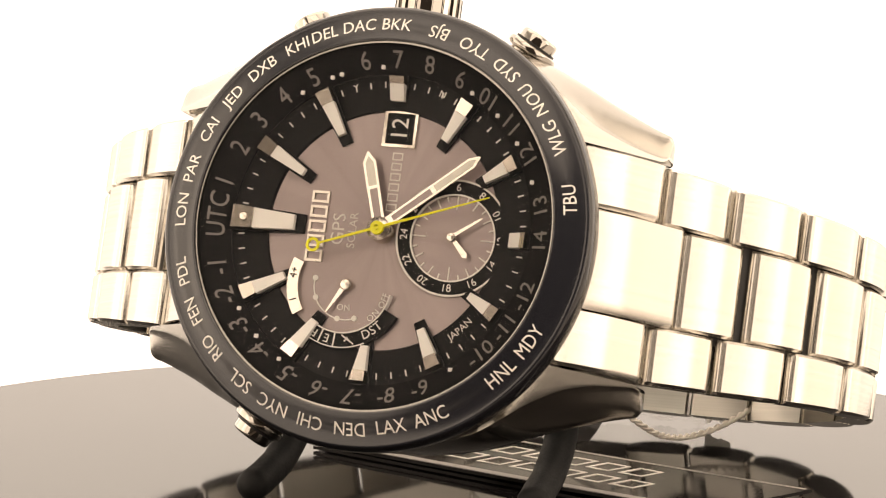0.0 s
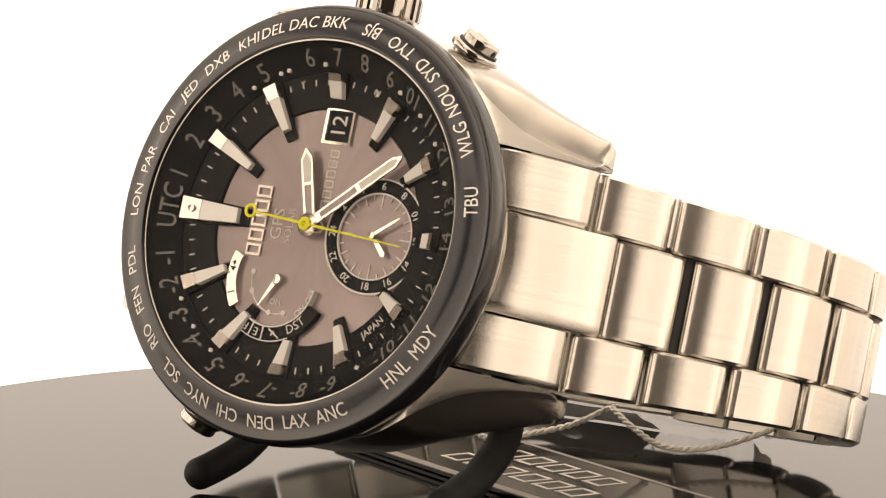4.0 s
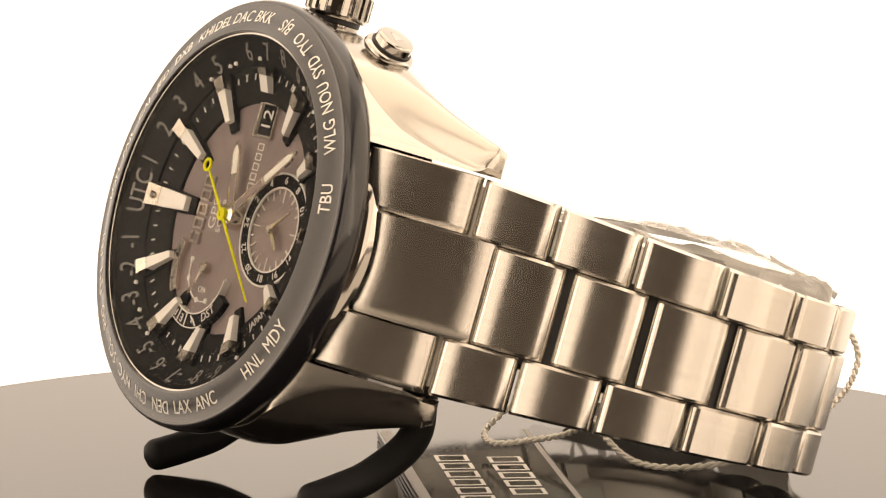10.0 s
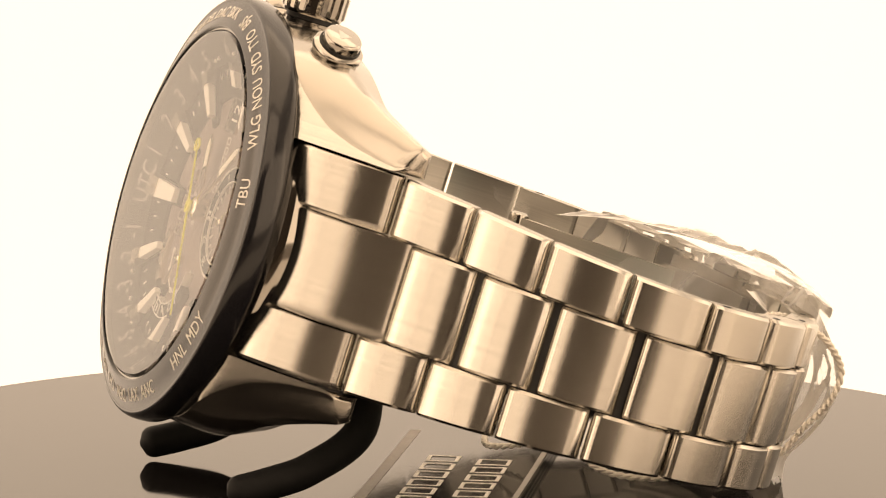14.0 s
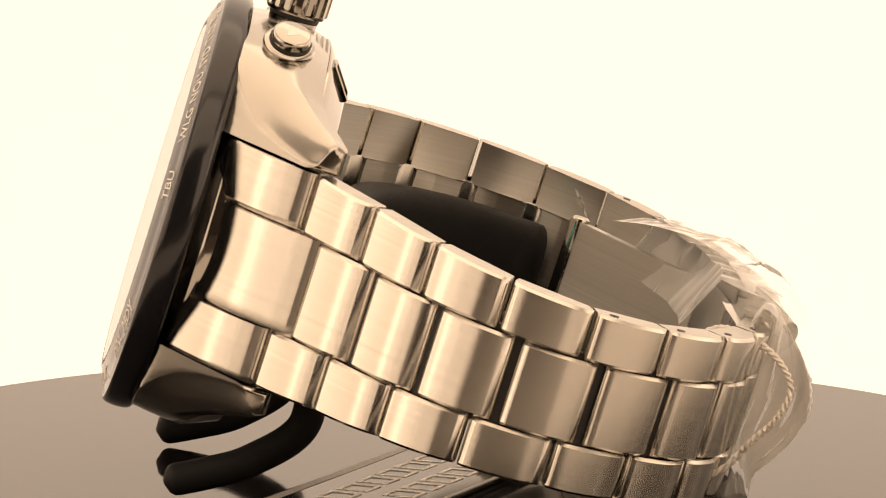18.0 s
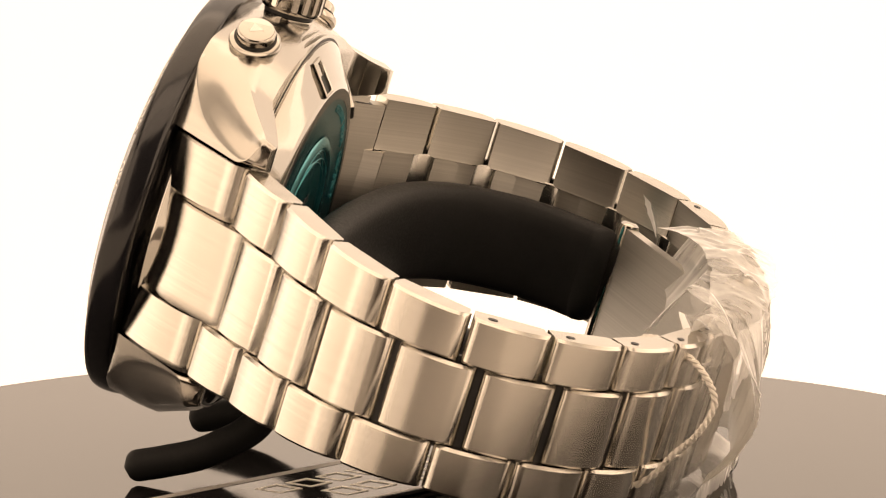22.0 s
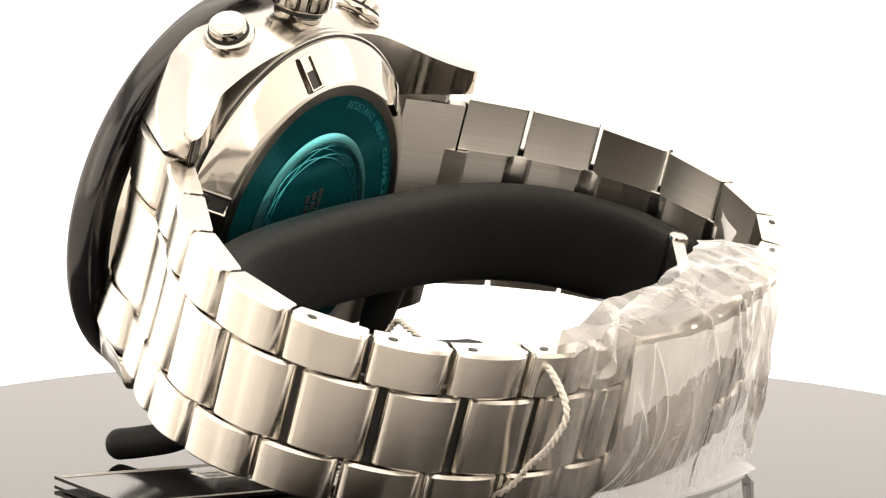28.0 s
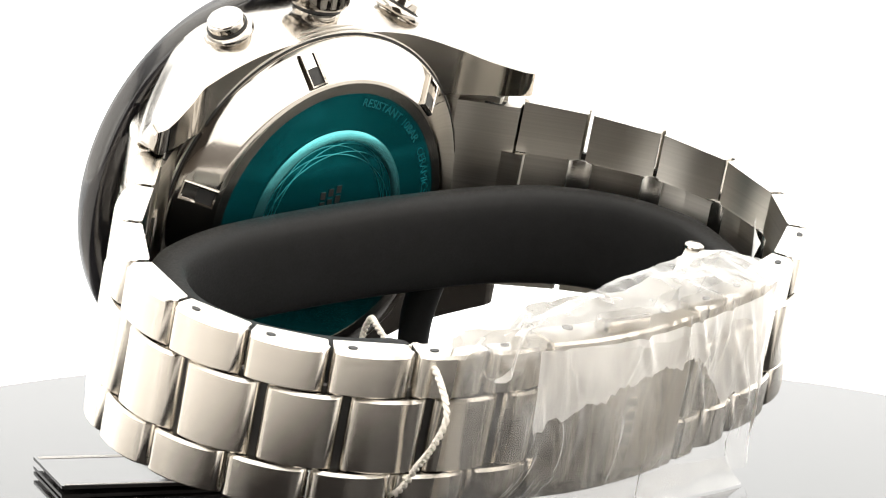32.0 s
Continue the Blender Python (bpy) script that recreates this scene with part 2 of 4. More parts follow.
def on_flat(u, v, w, deg=0.0):
    c, s = math.cos(radians(deg)), math.sin(radians(deg))
    return lambda x, y, z: (u + c * x - s * y, v + s * x + c * y, w + z)


def empty(name, label, category, m=None, group=""):
    ob = new(name)
    ob.empty_display_size = 0.01
    if m is not None:
        ob.matrix_basis = m
    return tagged(ob, label, category, group)


# ---- setting ----
def flat_box(name, x0, x1, y0, y1, z0, z1, material, kind="structure", label=""):
    bm = bmesh.new()
    bmesh.ops.create_cube(bm, size=1)
    for v in bm.verts:
        v.co = ((x0 + x1) / 2 + v.co.x * (x1 - x0), (y0 + y1) / 2 + v.co.y * (y1 - y0), (z0 + z1) / 2 + v.co.z * (z1 - z0))
    ob = part(name, bm, material, None)
    tagged(ob, label, "", "", kind)
    return ob


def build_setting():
    # paper sweep: table, bend and back in one sheet; emission stands for light on it
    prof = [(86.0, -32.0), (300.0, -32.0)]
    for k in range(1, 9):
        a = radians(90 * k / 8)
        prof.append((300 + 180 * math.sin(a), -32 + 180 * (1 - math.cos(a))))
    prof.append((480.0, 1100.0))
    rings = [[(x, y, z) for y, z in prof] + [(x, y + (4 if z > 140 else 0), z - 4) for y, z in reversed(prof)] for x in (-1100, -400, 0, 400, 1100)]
    tagged(part("backdrop", from_rings(rings), glowing_paper, None), "white paper sweep behind the turntable, made to glow in place of lighting", "", "", "structure")
    flat_box("floor", -1110, 1110, -250, 480, -46, -37, grey_fabric, label="pale grey fabric floor of the light tent")
    flat_box("table", -1110, 1110, -900, -251, -50, -41, table_dark, label="dark table top before the tent")
    flat_box("wall_left", -1110, -1104, -900, 480, -40, 1100, white_fabric, label="white fabric side of the light tent")
    flat_box("wall_right", 1104, 1110, -900, 480, -40, 1100, white_fabric, label="white fabric side of the light tent")
    flat_box("ceiling", -1110, 1110, -900, 486, 1104, 1110, white_fabric, label="white fabric top of the light tent")


def build_turntable():
    top = empty("turntable", "round glossy black acrylic turntable with fine dust", "turntable")
    part("platter", lathe([(0.01, 0), (71.2, 0), (71.9, -0.3), (72.2, -0.9), (72.2, -5.4), (71.8, -6.0), (0.01, -6.0)], 160), black_acrylic, top, "", 15)
    part("base", lathe([(0.01, -6.05), (46, -6.05), (47, -7), (50, -31), (49, -32), (0.01, -32)], 72), rubber, top, "matt black turntable base")
    return top


# ---- the watch ----
WATCH = Matrix(((0.94742, 0.12291, -0.29545, -0.00644), (-0.31833, 0.26779, -0.90937, -0.02974),
                (-0.03266, 0.95561, 0.29283, 0.03022), (0, 0, 0, 1)))

# outer line of the bracelet in u, w: where one link ends and the next begins, from the six o'clock lugs to the clasp
LINE_SIX = [(27.0, -13.7), (32.9, -19.9), (39.2, -26.4), (43.7, -34.5), (44.6, -43.7), (41.3, -52.0), (35.4, -58.6), (27.5, -62.9), (19.3, -65.0), (11.4, -65.8)]
LINE_TWELVE = [(-28.0, -14.6), (-34.5, -19.9), (-40.5, -26.8), (-44.0, -35.5), (-43.2, -44.9), (-38.2, -53.2), (-30.1, -58.9), (-21.0, -62.2), (-15.0, -63.8), (-9.5, -64.8)]
HALF = [11.5, 11.0, 10.4, 9.8, 9.3, 9.1, 9.1, 9.1, 9.1, 9.1]
END_LINE = [(19.6, -4.2), (23.75, -8.9), (27.2, -13.8), (29.4, -16.6)]
SKEW = -0.024  # the bracelet and lugs sit a little askew to the dial


class Line:
    """A smooth line through u, w points, walked by its length."""

    def __init__(self, points):
        self.p = spline([(x, 0, y) for x, y in points], 12)
        self.s = [0.0]
        for a, b in zip(self.p, self.p[1:]):
            self.s.append(self.s[-1] + (b - a).length)
        self.marks = [self.s[12 * i] for i in range(len(points))]
        self.mid = Vector((0, 0, -36))

    def at(self, s):
        """Place, direction and outward normal at length s."""
        s = min(max(s, 0.0), self.s[-1] - 1e-6)
        i = max(k for k in range(len(self.s) - 1) if self.s[k] <= s)
        f = (s - self.s[i]) / (self.s[i + 1] - self.s[i])
        d = (self.p[i + 1] - self.p[i]).normalized()
        q = self.p[i].lerp(self.p[i + 1], f)
        n = Vector((d.z, 0, -d.x))
        if n.dot(q - self.mid) < 0:
            n = -n
        return q, d, n


def half_at(line, s):
    i = max(k for k in range(len(line.marks)) if line.marks[k] <= s + 1e-6)
    if i >= len(line.marks) - 1:
        return HALF[-1]
    f = (s - line.marks[i]) / (line.marks[i + 1] - line.marks[i])
    return HALF[i] + (HALF[i + 1] - HALF[i]) * f


def link_piece(name, line, s0, s1, lo, hi, thick, parent, material, label="", wide=0.0, crown=1.0):
    """One bracelet link between lengths s0 and s1, across the fractions lo..hi of the half width."""
    L = s1 - s0
    prof = [(0.12, -thick), (0.10, -1.0), (0.2, -0.55), (0.45, -0.25), (0.85, -0.03), (1.0, 0.0), (L * 0.2, 0.13 * crown), (L * 0.35, 0.24 * crown), (L * 0.5, 0.27 * crown), (L * 0.66, 0.22 * crown), (L - 2.0, 0.08 * crown), (L - 1.3, -0.08),
            (L - 0.75, -0.34), (L - 0.4, -0.75), (L - 0.2, -1.25), (L - 0.45, -1.5), (L - 0.45, -thick + 0.25), (L - 0.75, -thick)]
    base, d0, n0 = line.at((s0 + s1) / 2)
    rings = []
    sign = 1 if hi > lo else -1
    for frac, inn, drop in ((lo, 0.06, 0.34), (lo, 0.36, 0.0), (hi, -0.36, 0.0), (hi, -0.06, 0.34)):
        ring = []
        for x, h in prof:
            q, d, n = line.at(s0 + x)
            hv = wide or half_at(line, s0 + x)
            dd = drop if h > -0.6 else drop * 0.15
            p = q + n * (h - dd)
            ring.append((p.x, frac * hv + inn * sign + SKEW * p.x, p.z))
        rings.append(ring)
    ob = part(name, from_rings(rings), material, parent, label, 32)
    ob.data.materials.append(brushed_inner)
    for f in ob.data.polygons:
        if f.normal.dot(n0) < -0.6:
            f.material_index = 1
    return ob


def end_link(watch, name, ends, s1, lo, hi, label=""):
    """A link that curves down from the case; its first edge follows the round case."""
    rings = []
    n_v = 9
    for i in range(n_v):
        v = 11.55 * (lo + (hi - lo) * i / (n_v - 1))
        rim = i in (0, n_v - 1)
        v += 0.06 * ((i == 0) - (i == n_v - 1))
        s0 = max(0.0, (math.sqrt(20.9 ** 2 - v * v) - 19.6) / 0.66)
        L = s1 - s0
        crown = 0.38 * L / 9.0
        prof = [(0.10, -3.3), (0.06, -0.5), (0.14, -0.14), (0.4, 0.0), (L * 0.15, 0.5 * crown), (L * 0.3, 0.86 * crown), (L * 0.45, crown), (L * 0.6, 0.94 * crown), (L * 0.74, 0.66 * crown), (L - 1.6, 0.3 * crown), (L - 1.1, -0.06),
                (L - 0.7, -0.32), (L - 0.4, -0.75), (L - 0.2, -1.25), (L - 0.45, -1.5), (L - 0.45, -3.1), (L - 0.7, -3.3)]
        ring = []
        for x, h in prof:
            q, d, n = ends.at(s0 + x)
            p = q + n * (h - (0.3 if rim and h > -1 else 0.0))
            ring.append((p.x, v + SKEW * p.x, p.z))
        rings.append(ring)
    low = [(x, rings[0][0][1] + 0.3, z) for x, y, z in rings[1]]
    high = [(x, rings[-1][0][1] - 0.3, z) for x, y, z in rings[-2]]
    rings = [rings[0], low] + rings[1:-1] + [high, rings[-1]]
    ob = part(name, from_rings(rings), brushed_steel, watch, label, 32)
    ob.data.materials.append(brushed_inner)
    _, _, n0 = ends.at(s1 * 0.6)
    for f in ob.data.polygons:
        if f.normal.dot(n0) < -0.6:
            f.material_index = 1
    return ob


def build_bracelet(watch):
    C = 0.46
    for points, flip in ((LINE_SIX, 1), (LINE_TWELVE, -1)):
        ends = Line([(flip * u, w) for u, w in END_LINE])
        e = ends.marks
        end_link(watch, "end_link_side", ends, e[2], C, 1.0, "brushed steel end link fitted to the case")
        end_link(watch, "end_link_side", ends, e[2], -1.0, -C)
        end_link(watch, "end_link_centre", ends, e[3], -C, C)
        rings = []
        for k in range(9):
            q, d, n = ends.at(e[1] + 0.6 + (e[2] - e[1] + 1.0) * k / 8)
            rings.append([(q.x + n.x * h, v * 10.6 + SKEW * q.x, q.z + n.z * h) for h, v in ((-1.2, -1), (-1.2, 1), (-2.95 - 0.26 * (8 - k), 1), (-2.95 - 0.26 * (8 - k), -1))])
        core = part("end_link_core", from_rings(rings), brushed_inner, watch, "brushed steel tongue inside the end link")
        # no slot is cut: a dark block stands for the shade inside it
        q, d, n = ends.at(e[2] - 1.2)
        rings = [[tuple(q + d * x - n * h + Vector((0, v + SKEW * q.x, 0))) for x, h in ((-1.1, 2.2), (1.1, 2.2), (1.1, 3.46), (-1.1, 3.98))] for v in (8.6, 10.66)]
        part("spring_bar_slot_shade", from_rings(rings), black_and_gap_shade, core, "dark block standing for the shaded spring bar slot")
        line = Line(points)
        m = line.marks
        for i in range(0, 9):
            s0, s1 = m[i], m[i + 1]
            side = 2.9
            c0, c1 = s0 + 2.75, min(s1 + 2.35, line.s[-1] - 0.05)
            if i == 8:
                c1 = s1
            names = ("side_link", "centre_link")
            lab = "brushed steel link with polished bevels" if i == 1 else ""
            up = link_piece(names[0], line, s0, s1, C, 1.0, side, watch, brushed_steel, lab)
            low = link_piece(names[0], line, s0, s1, -1.0, -C, side, watch, brushed_steel)
            mid = link_piece(names[1], line, c0, c1, -C, C, side - 0.2, watch, brushed_steel)
            # from inside: a plate flush with the side links, and the hinge barrel between two plates
            hv = half_at(line, s0 + 4.0) * C
            rings = []
            for k in range(7):
                q, d, n = line.at(s0 + 1.3 + (s1 - s0 - 3.45) * k / 6)
                rings.append([(q.x + n.x * h, v * hv + SKEW * q.x, q.z + n.z * h) for h, v in ((-2.0, -1.0), (-2.0, 1.0), (-2.9, 1.0), (-2.9, -1.0))])
            part("inner_plate", from_rings(rings), brushed_inner, mid)
            rings = []
            for x, h in ((-2.0, -2.0), (-1.98, -2.75), (-1.7, -2.97), (-0.9, -3.06), (0.1, -3.06), (0.8, -2.95), (1.15, -2.7), (1.2, -2.0)):
                q, d, n = line.at(s1 + x)
                rings.append([(q.x + n.x * g, v * hv + SKEW * q.x, q.z + n.z * g) for g, v in ((-1.3, -1.02), (-1.3, 1.02), (h + 0.12, 1.02), (h, 0.985), (h, -0.985), (h + 0.12, -1.02))])
            part("knuckle", from_rings(rings), barrel_steel, mid)
            # dark disc for the cross-pin hole's shade, upper edge of links that come off
            if i < 4 or flip < 0 and i == 4:
                continue
            q, d, n = line.at(s0 + 2.2)
            hv = half_at(line, s0 + 2.2)
            c = q - n * 1.5
            ring = [(0.52 * math.cos(k * math.pi / 6), 0.36 * math.sin(k * math.pi / 6)) for k in range(12)]
            hole = from_rings([[tuple(c + d * x + n * y + Vector((0, hv + o + SKEW * c.x, 0))) for x, y in ring] for o in (-0.4, 0.0)])
            part("pin_hole_shade", hole, black_and_gap_shade, up, "dark disc standing for shade in a cross pin hole")
        # a dark sheet added under the links: its colour is the shade in the gaps
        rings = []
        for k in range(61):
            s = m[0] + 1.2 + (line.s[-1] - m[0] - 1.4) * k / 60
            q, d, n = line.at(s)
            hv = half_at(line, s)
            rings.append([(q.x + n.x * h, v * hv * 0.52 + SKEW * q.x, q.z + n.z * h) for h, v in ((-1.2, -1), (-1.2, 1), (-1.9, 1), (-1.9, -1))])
        part("gap_shade_sheet", from_rings(rings), black_and_gap_shade, watch, "dark sheet under the links standing for shade in their gaps")


def build_clasp(watch):
    outer = spline([(11.8, 0, -65.9), (5, 0, -66.6), (-3, 0, -66.2), (-9.9, 0, -65.0)], 8)

    def plate(name, h0, h1, v0, v1, mat, label="", parent=watch, span=(0, len(outer))):
        rings = []
        pts = outer[span[0]:span[1]]
        for k, p in enumerate(pts):
            e = 0.25 if k in (0, len(pts) - 1) else 0.0
            rings.append([(p.x, v, p.z + h) for v, h in ((v0 + 0.3, h0), (v0, h0 + 0.3), (v0, h1), (v1, h1), (v1, h0 + 0.3), (v1 - 0.3, h0))])
        return part(name, from_rings(rings), mat, parent, label, 30)
    cover = plate("clasp_cover", 0.0, 3.9, -8.9, 8.9, brushed_steel, "brushed steel folding clasp cover")
    # two dark discs painted as the shade in the clasp's pin holes
    for u in (7.6, -6.4):
        part("clasp_hole_shade", lathe([(0.01, 8.95), (0.6, 8.95), (0.6, 8.6), (0.01, 8.6)], 14), black_and_gap_shade, cover).data.transform(
            Matrix.Translation((u * MM, 0, -63.0 * MM)) @ Matrix.Rotation(radians(-90), 4, "X"))
    plate("inner_blade", 4.15, 5.0, -7.6, 7.6, satin_steel, "thin folding clasp blade")
    bm = bmesh.new()
    bmesh.ops.create_cube(bm, size=1)
    for v in bm.verts:
        v.co = (0.6 + v.co.x * 6.6, 8.9 + v.co.y * 2.2, -63.9 + v.co.z * 2.0)
    bmesh.ops.bevel(bm, geom=list(bm.edges), offset=0.3, segments=2, affect="EDGES")
    part("clasp_button", bm, polished_steel, watch, "polished clasp release button")
    # the blade's free end with its cross bar, standing inside the loop
    rings = [[(u, v, w) for v in (-7.2, 7.2) for u, w in (((-25.6 + k * 2.6), -48.5 - k * 1.9), ((-25.0 + k * 2.6), -47.2 - k * 1.9))][:4] for k in range(8)]
    rings = [[r[0], r[1], r[3], r[2]] for r in rings]
    part("clasp_arm", from_rings(rings), brushed_inner, watch, "brushed folding clasp arm")
    part("clasp_bar", tube([(-25.4, -7.6, -47.9), (-25.4, 0, -47.9), (-25.4, 7.1, -47.9), (-25.4, 7.5, -47.9), (-25.4, 7.75, -47.9)], lambda f: 1.2 if f < 0.7 else 1.08 if f < 0.9 else 0.7, 20), polished_steel, watch, "polished cross bar of the clasp")
    # stamped mark on the cover, as plain bars
    for k in range(5):
        bm = bmesh.new()
        bmesh.ops.create_cube(bm, size=1)
        for v in bm.verts:
            v.co = (-0.6 + v.co.x * 1.5, 0.6 - 1.5 * k + v.co.y * 1.0, -66.42 + v.co.z * 0.12)
        part("stamped_bar", bm, brushed_steel, cover)


def smooth_line(x, pts):
    """A smooth line through the pairs (monotone cubic)."""
    n = len(pts)
    d = [(pts[i + 1][1] - pts[i][1]) / (pts[i + 1][0] - pts[i][0]) for i in range(n - 1)]
    s = [d[0]] + [0.0 if d[i - 1] * d[i] <= 0 else 2 * d[i - 1] * d[i] / (d[i - 1] + d[i]) for i in range(1, n - 1)] + [d[-1]]
    for i in range(n - 1):
        if x <= pts[i + 1][0] or i == n - 2:
            h = pts[i + 1][0] - pts[i][0]
            t = min(1.0, (x - pts[i][0]) / h)
            return ((1 + 2 * t) * (1 - t) ** 2 * pts[i][1] + t * (1 - t) ** 2 * h * s[i] + t * t * (3 - 2 * t) * pts[i + 1][1] + t * t * (t - 1) * h * s[i + 1])


def lug_facet(a, v):
    """Height of the slanted lug face, levelling off under the bezel."""
    w = -4.0 - 1.16 * (a - 19.6) - 0.68 * (v - 11.75)
    return -3.3 - 0.25 * math.log(1 + math.exp((-3.3 - w) / 0.25)) if w > -12 else w


def case_section(a):
    """Outline of the case flank across the watch at the distance a from the crown's line."""
    V = smooth_line(a, [(0, 22.4), (5, 22.2), (10, 21.4), (14, 20.2), (18, 18.5), (21, 17.1), (24, 15.9), (26, 15.2), (27.5, 14.8)])
    vin = max(11.75, math.sqrt(max(0.0, 20.2 ** 2 - a * a)))
    bot = smooth_line(a, [(0, -12.6), (14, -12.7), (18, -12.9), (21, -14.2), (24.5, -15.7), (26.4, -16.3), (27.5, -16.3)])
    crease = V - smooth_line(a, [(0, 0.5), (8, 0.55), (12, 0.75), (15, 1.55), (17, 2.4), (19, 3.0), (21, 3.3), (23, 3.25), (25, 3.0), (27.5, 2.6)])
    q = smooth_line(a, [(0, 1.4), (14, 1.4), (21, 1.0), (27.5, 0.5)])
    edge = lug_facet(a, crease)
    low = edge + 0.62 * (bot - edge)
    top = [(vin + (crease - 0.12 - vin) * k / 4, lug_facet(a, vin + (crease - 0.12 - vin) * k / 4)) for k in range(5)]
    flank = [(crease, edge - 0.08)]
    for k in range(1, 8):
        t = k / 7
        # bows out from the crease to the widest line
        flank.append((crease + (V - crease) * math.sin(t * math.pi / 2) ** 1.15, edge - 0.08 + (low - edge + 0.08) * (0.85 * t + 0.15 * t * t)))
    flank += [(V - q * k / 3, low + (bot - low) * k / 3) for k in (1, 2, 3)]
    return [(vin, bot)] + top + flank


def build_case(watch):
    case = part("case_body", lathe([(0.01, -3.6), (20.5, -3.6), (21.6, -5.0), (21.75, -5.6), (21.4, -9.0), (21.0, -12.9), (0.01, -12.9)], 128), polished_steel, watch, "polished steel watch case")
    steps = [0.5 * k for k in range(54)] + [26.8, 27.0, 27.15, 27.28, 27.38, 27.45, 27.49, 27.5]
    for sgn in (1, -1):
        rings = []
        for a in [-x for x in reversed(steps[1:])] + steps:
            sec = case_section(abs(a))
            u = a * (1 + (0.033 if a < 0 else -0.03) * max(0.0, (abs(a) - 14) / 13.5))
            if abs(a) > 26.8:
                # rounded end of the lug
                cv, cw = sum(p[0] for p in sec) / len(sec), sum(p[1] for p in sec) / len(sec)
                f = 0.45 + 0.55 * math.sqrt(max(0.0, 1 - ((abs(a) - 26.8) / 0.72) ** 2))
                sec = [(cv + (v - cv) * f, cw + (w - cw) * f) for v, w in sec]
            rings.append([(u, sgn * v + SKEW * u, w) for v, w in sec])
        flank = part("case_flank", from_rings(rings), flank_steel, watch, "polished steel case flank with two brushed lug faces", 30)
        flank.data.materials.append(brushed_steel)
        flank.data.materials.append(polished_steel)
        n = len(rings[0])
        for k, f in enumerate(flank.data.polygons):
            if k // n < len(rings) - 1 and k % n in (1, 2, 3, 4) and 13.0 * MM < abs(f.center.x):
                f.material_index = 1
            elif k // n < len(rings) - 1 and (k % n == 0 or k % n == n - 1 and abs(f.center.x) > 19.0 * MM):
                f.material_index = 2
    for r, w in ((21.75, -10.4), (21.7, -11.1), (21.6, -11.8), (21.45, -12.4)):
        part("case_groove", lathe([(r - 0.6, w), (r, w - 0.1), (r, w - 0.35), (r - 0.6, w - 0.45)], 96, closed=True), satin_steel, case, "turned groove round the case")
    # bezel
    rim = [(22.68 + 0.66 * math.copysign(abs(math.cos(t)) ** 0.8, math.cos(t)), -2.05 + 1.62 * math.copysign(abs(math.sin(t)) ** 0.8, math.sin(t))) for t in (math.radians(100 - 7 * k) for k in range(27))]
    bezel = part("bezel", lathe([(19.45, -0.4), (19.45, 0.55), (19.55, 0.62), (19.7, 0.62), (21.0, 0.1)] + rim + [(22.0, -3.75), (19.6, -3.75)], 240, closed=True),
                 ceramic, watch, "glossy black ceramic bezel with city codes", 32)
    bezel.data.materials.append(ceramic_side)
    for f in bezel.data.polygons:
        if f.normal.z < 0.75:
            f.material_index = 1
    words = (("LON", 180, 1), ("PAR", 168, 1), ("CAI", 156, 1), ("JED", 144.5, 1), ("DXB", 133, 1), ("KHI", 121, 1), ("DEL", 112.5, 1), ("DAC", 102, 1), ("BKK", 91, 1),
             ("BJS", 78, 0), ("TYO", 66.5, 0), ("SYD", 55, 0), ("NOU", 43, 0), ("WLG", 30.3, 0), ("TBU", 12, 0), ("MDY", -30, 0), ("HNL", -42, 0), ("ANC", -65, 0), ("LAX", -77, 0),
             ("DEN", -89, 1), ("CHI", -101, 1), ("NYC", -113, 1), ("SCL", -125, 1), ("RIO", -138, 1), ("FEN", -150, 1), ("PDL", -162, 1))
    for word, deg, out in words:
        lettering("city_code", word, 1.9, on_ring(21.15, deg, 0.06, bool(out), -0.4), silver_ink, bezel, "silver city code " + word, 0.92)
    part("bezel_gasket", lathe([(19.45, -0.4), (19.45, 0.3), (19.3, 0.34), (19.17, 0.3), (19.17, -0.4)], 128, closed=True), barrel_steel, watch, "thin bright ring round the crystal")
    ob = part("crystal", lathe([(0.01, 0.25), (19.05, 0.25), (19.15, 0.4), (18.9, 0.62), (0.01, 0.62)], 96), crystal_glass, watch, "clear flat watch crystal")
    ob.visible_shadow = False
    ob.data.materials.append(clear_glass)
    for f in ob.data.polygons:
        if f.normal.z < 0.1:
            f.material_index = 1
    # crown at three o'clock
    crown = part("crown", lathe([(0.01, 0), (2.6, 0), (2.7, 0.3), (2.7, 1.0), (2.3, 1.15), (2.3, 1.5), (3.15, 1.6), (3.3, 1.9), (3.3, 4.6), (2.95, 5.0), (0.01, 5.1)], 48), polished_steel, watch, "polished fluted crown")
    crown.data.transform(Matrix.Translation((0, 21.6 * MM, -8.2 * MM)) @ Matrix.Rotation(radians(-90), 4, "X"))
    for k in range(18):
        bm = bmesh.new()
        bmesh.ops.create_cube(bm, size=1)
        for v in bm.verts:
            v.co = (3.3 + v.co.x * 0.42, v.co.y * 0.72, 3.25 + v.co.z * 2.5)
        bmesh.ops.bevel(bm, geom=list(bm.edges), offset=0.1, segments=2, affect="EDGES")
        bmesh.ops.rotate(bm, verts=bm.verts, cent=(0, 0, 0), matrix=Matrix.Rotation(2 * math.pi * k / 18, 3, "Z"))
        ob = part("flute", bm, polished_steel, crown)
        ob.data.transform(Matrix.Translation((0, 21.6 * MM, -8.2 * MM)) @ Matrix.Rotation(radians(-90), 4, "X"))
    seal = part("seal", lathe([(2.35, 1.1), (2.75, 1.1), (2.75, 1.55), (2.35, 1.55)], 40, closed=True), black_and_gap_shade, crown, "black crown seal")
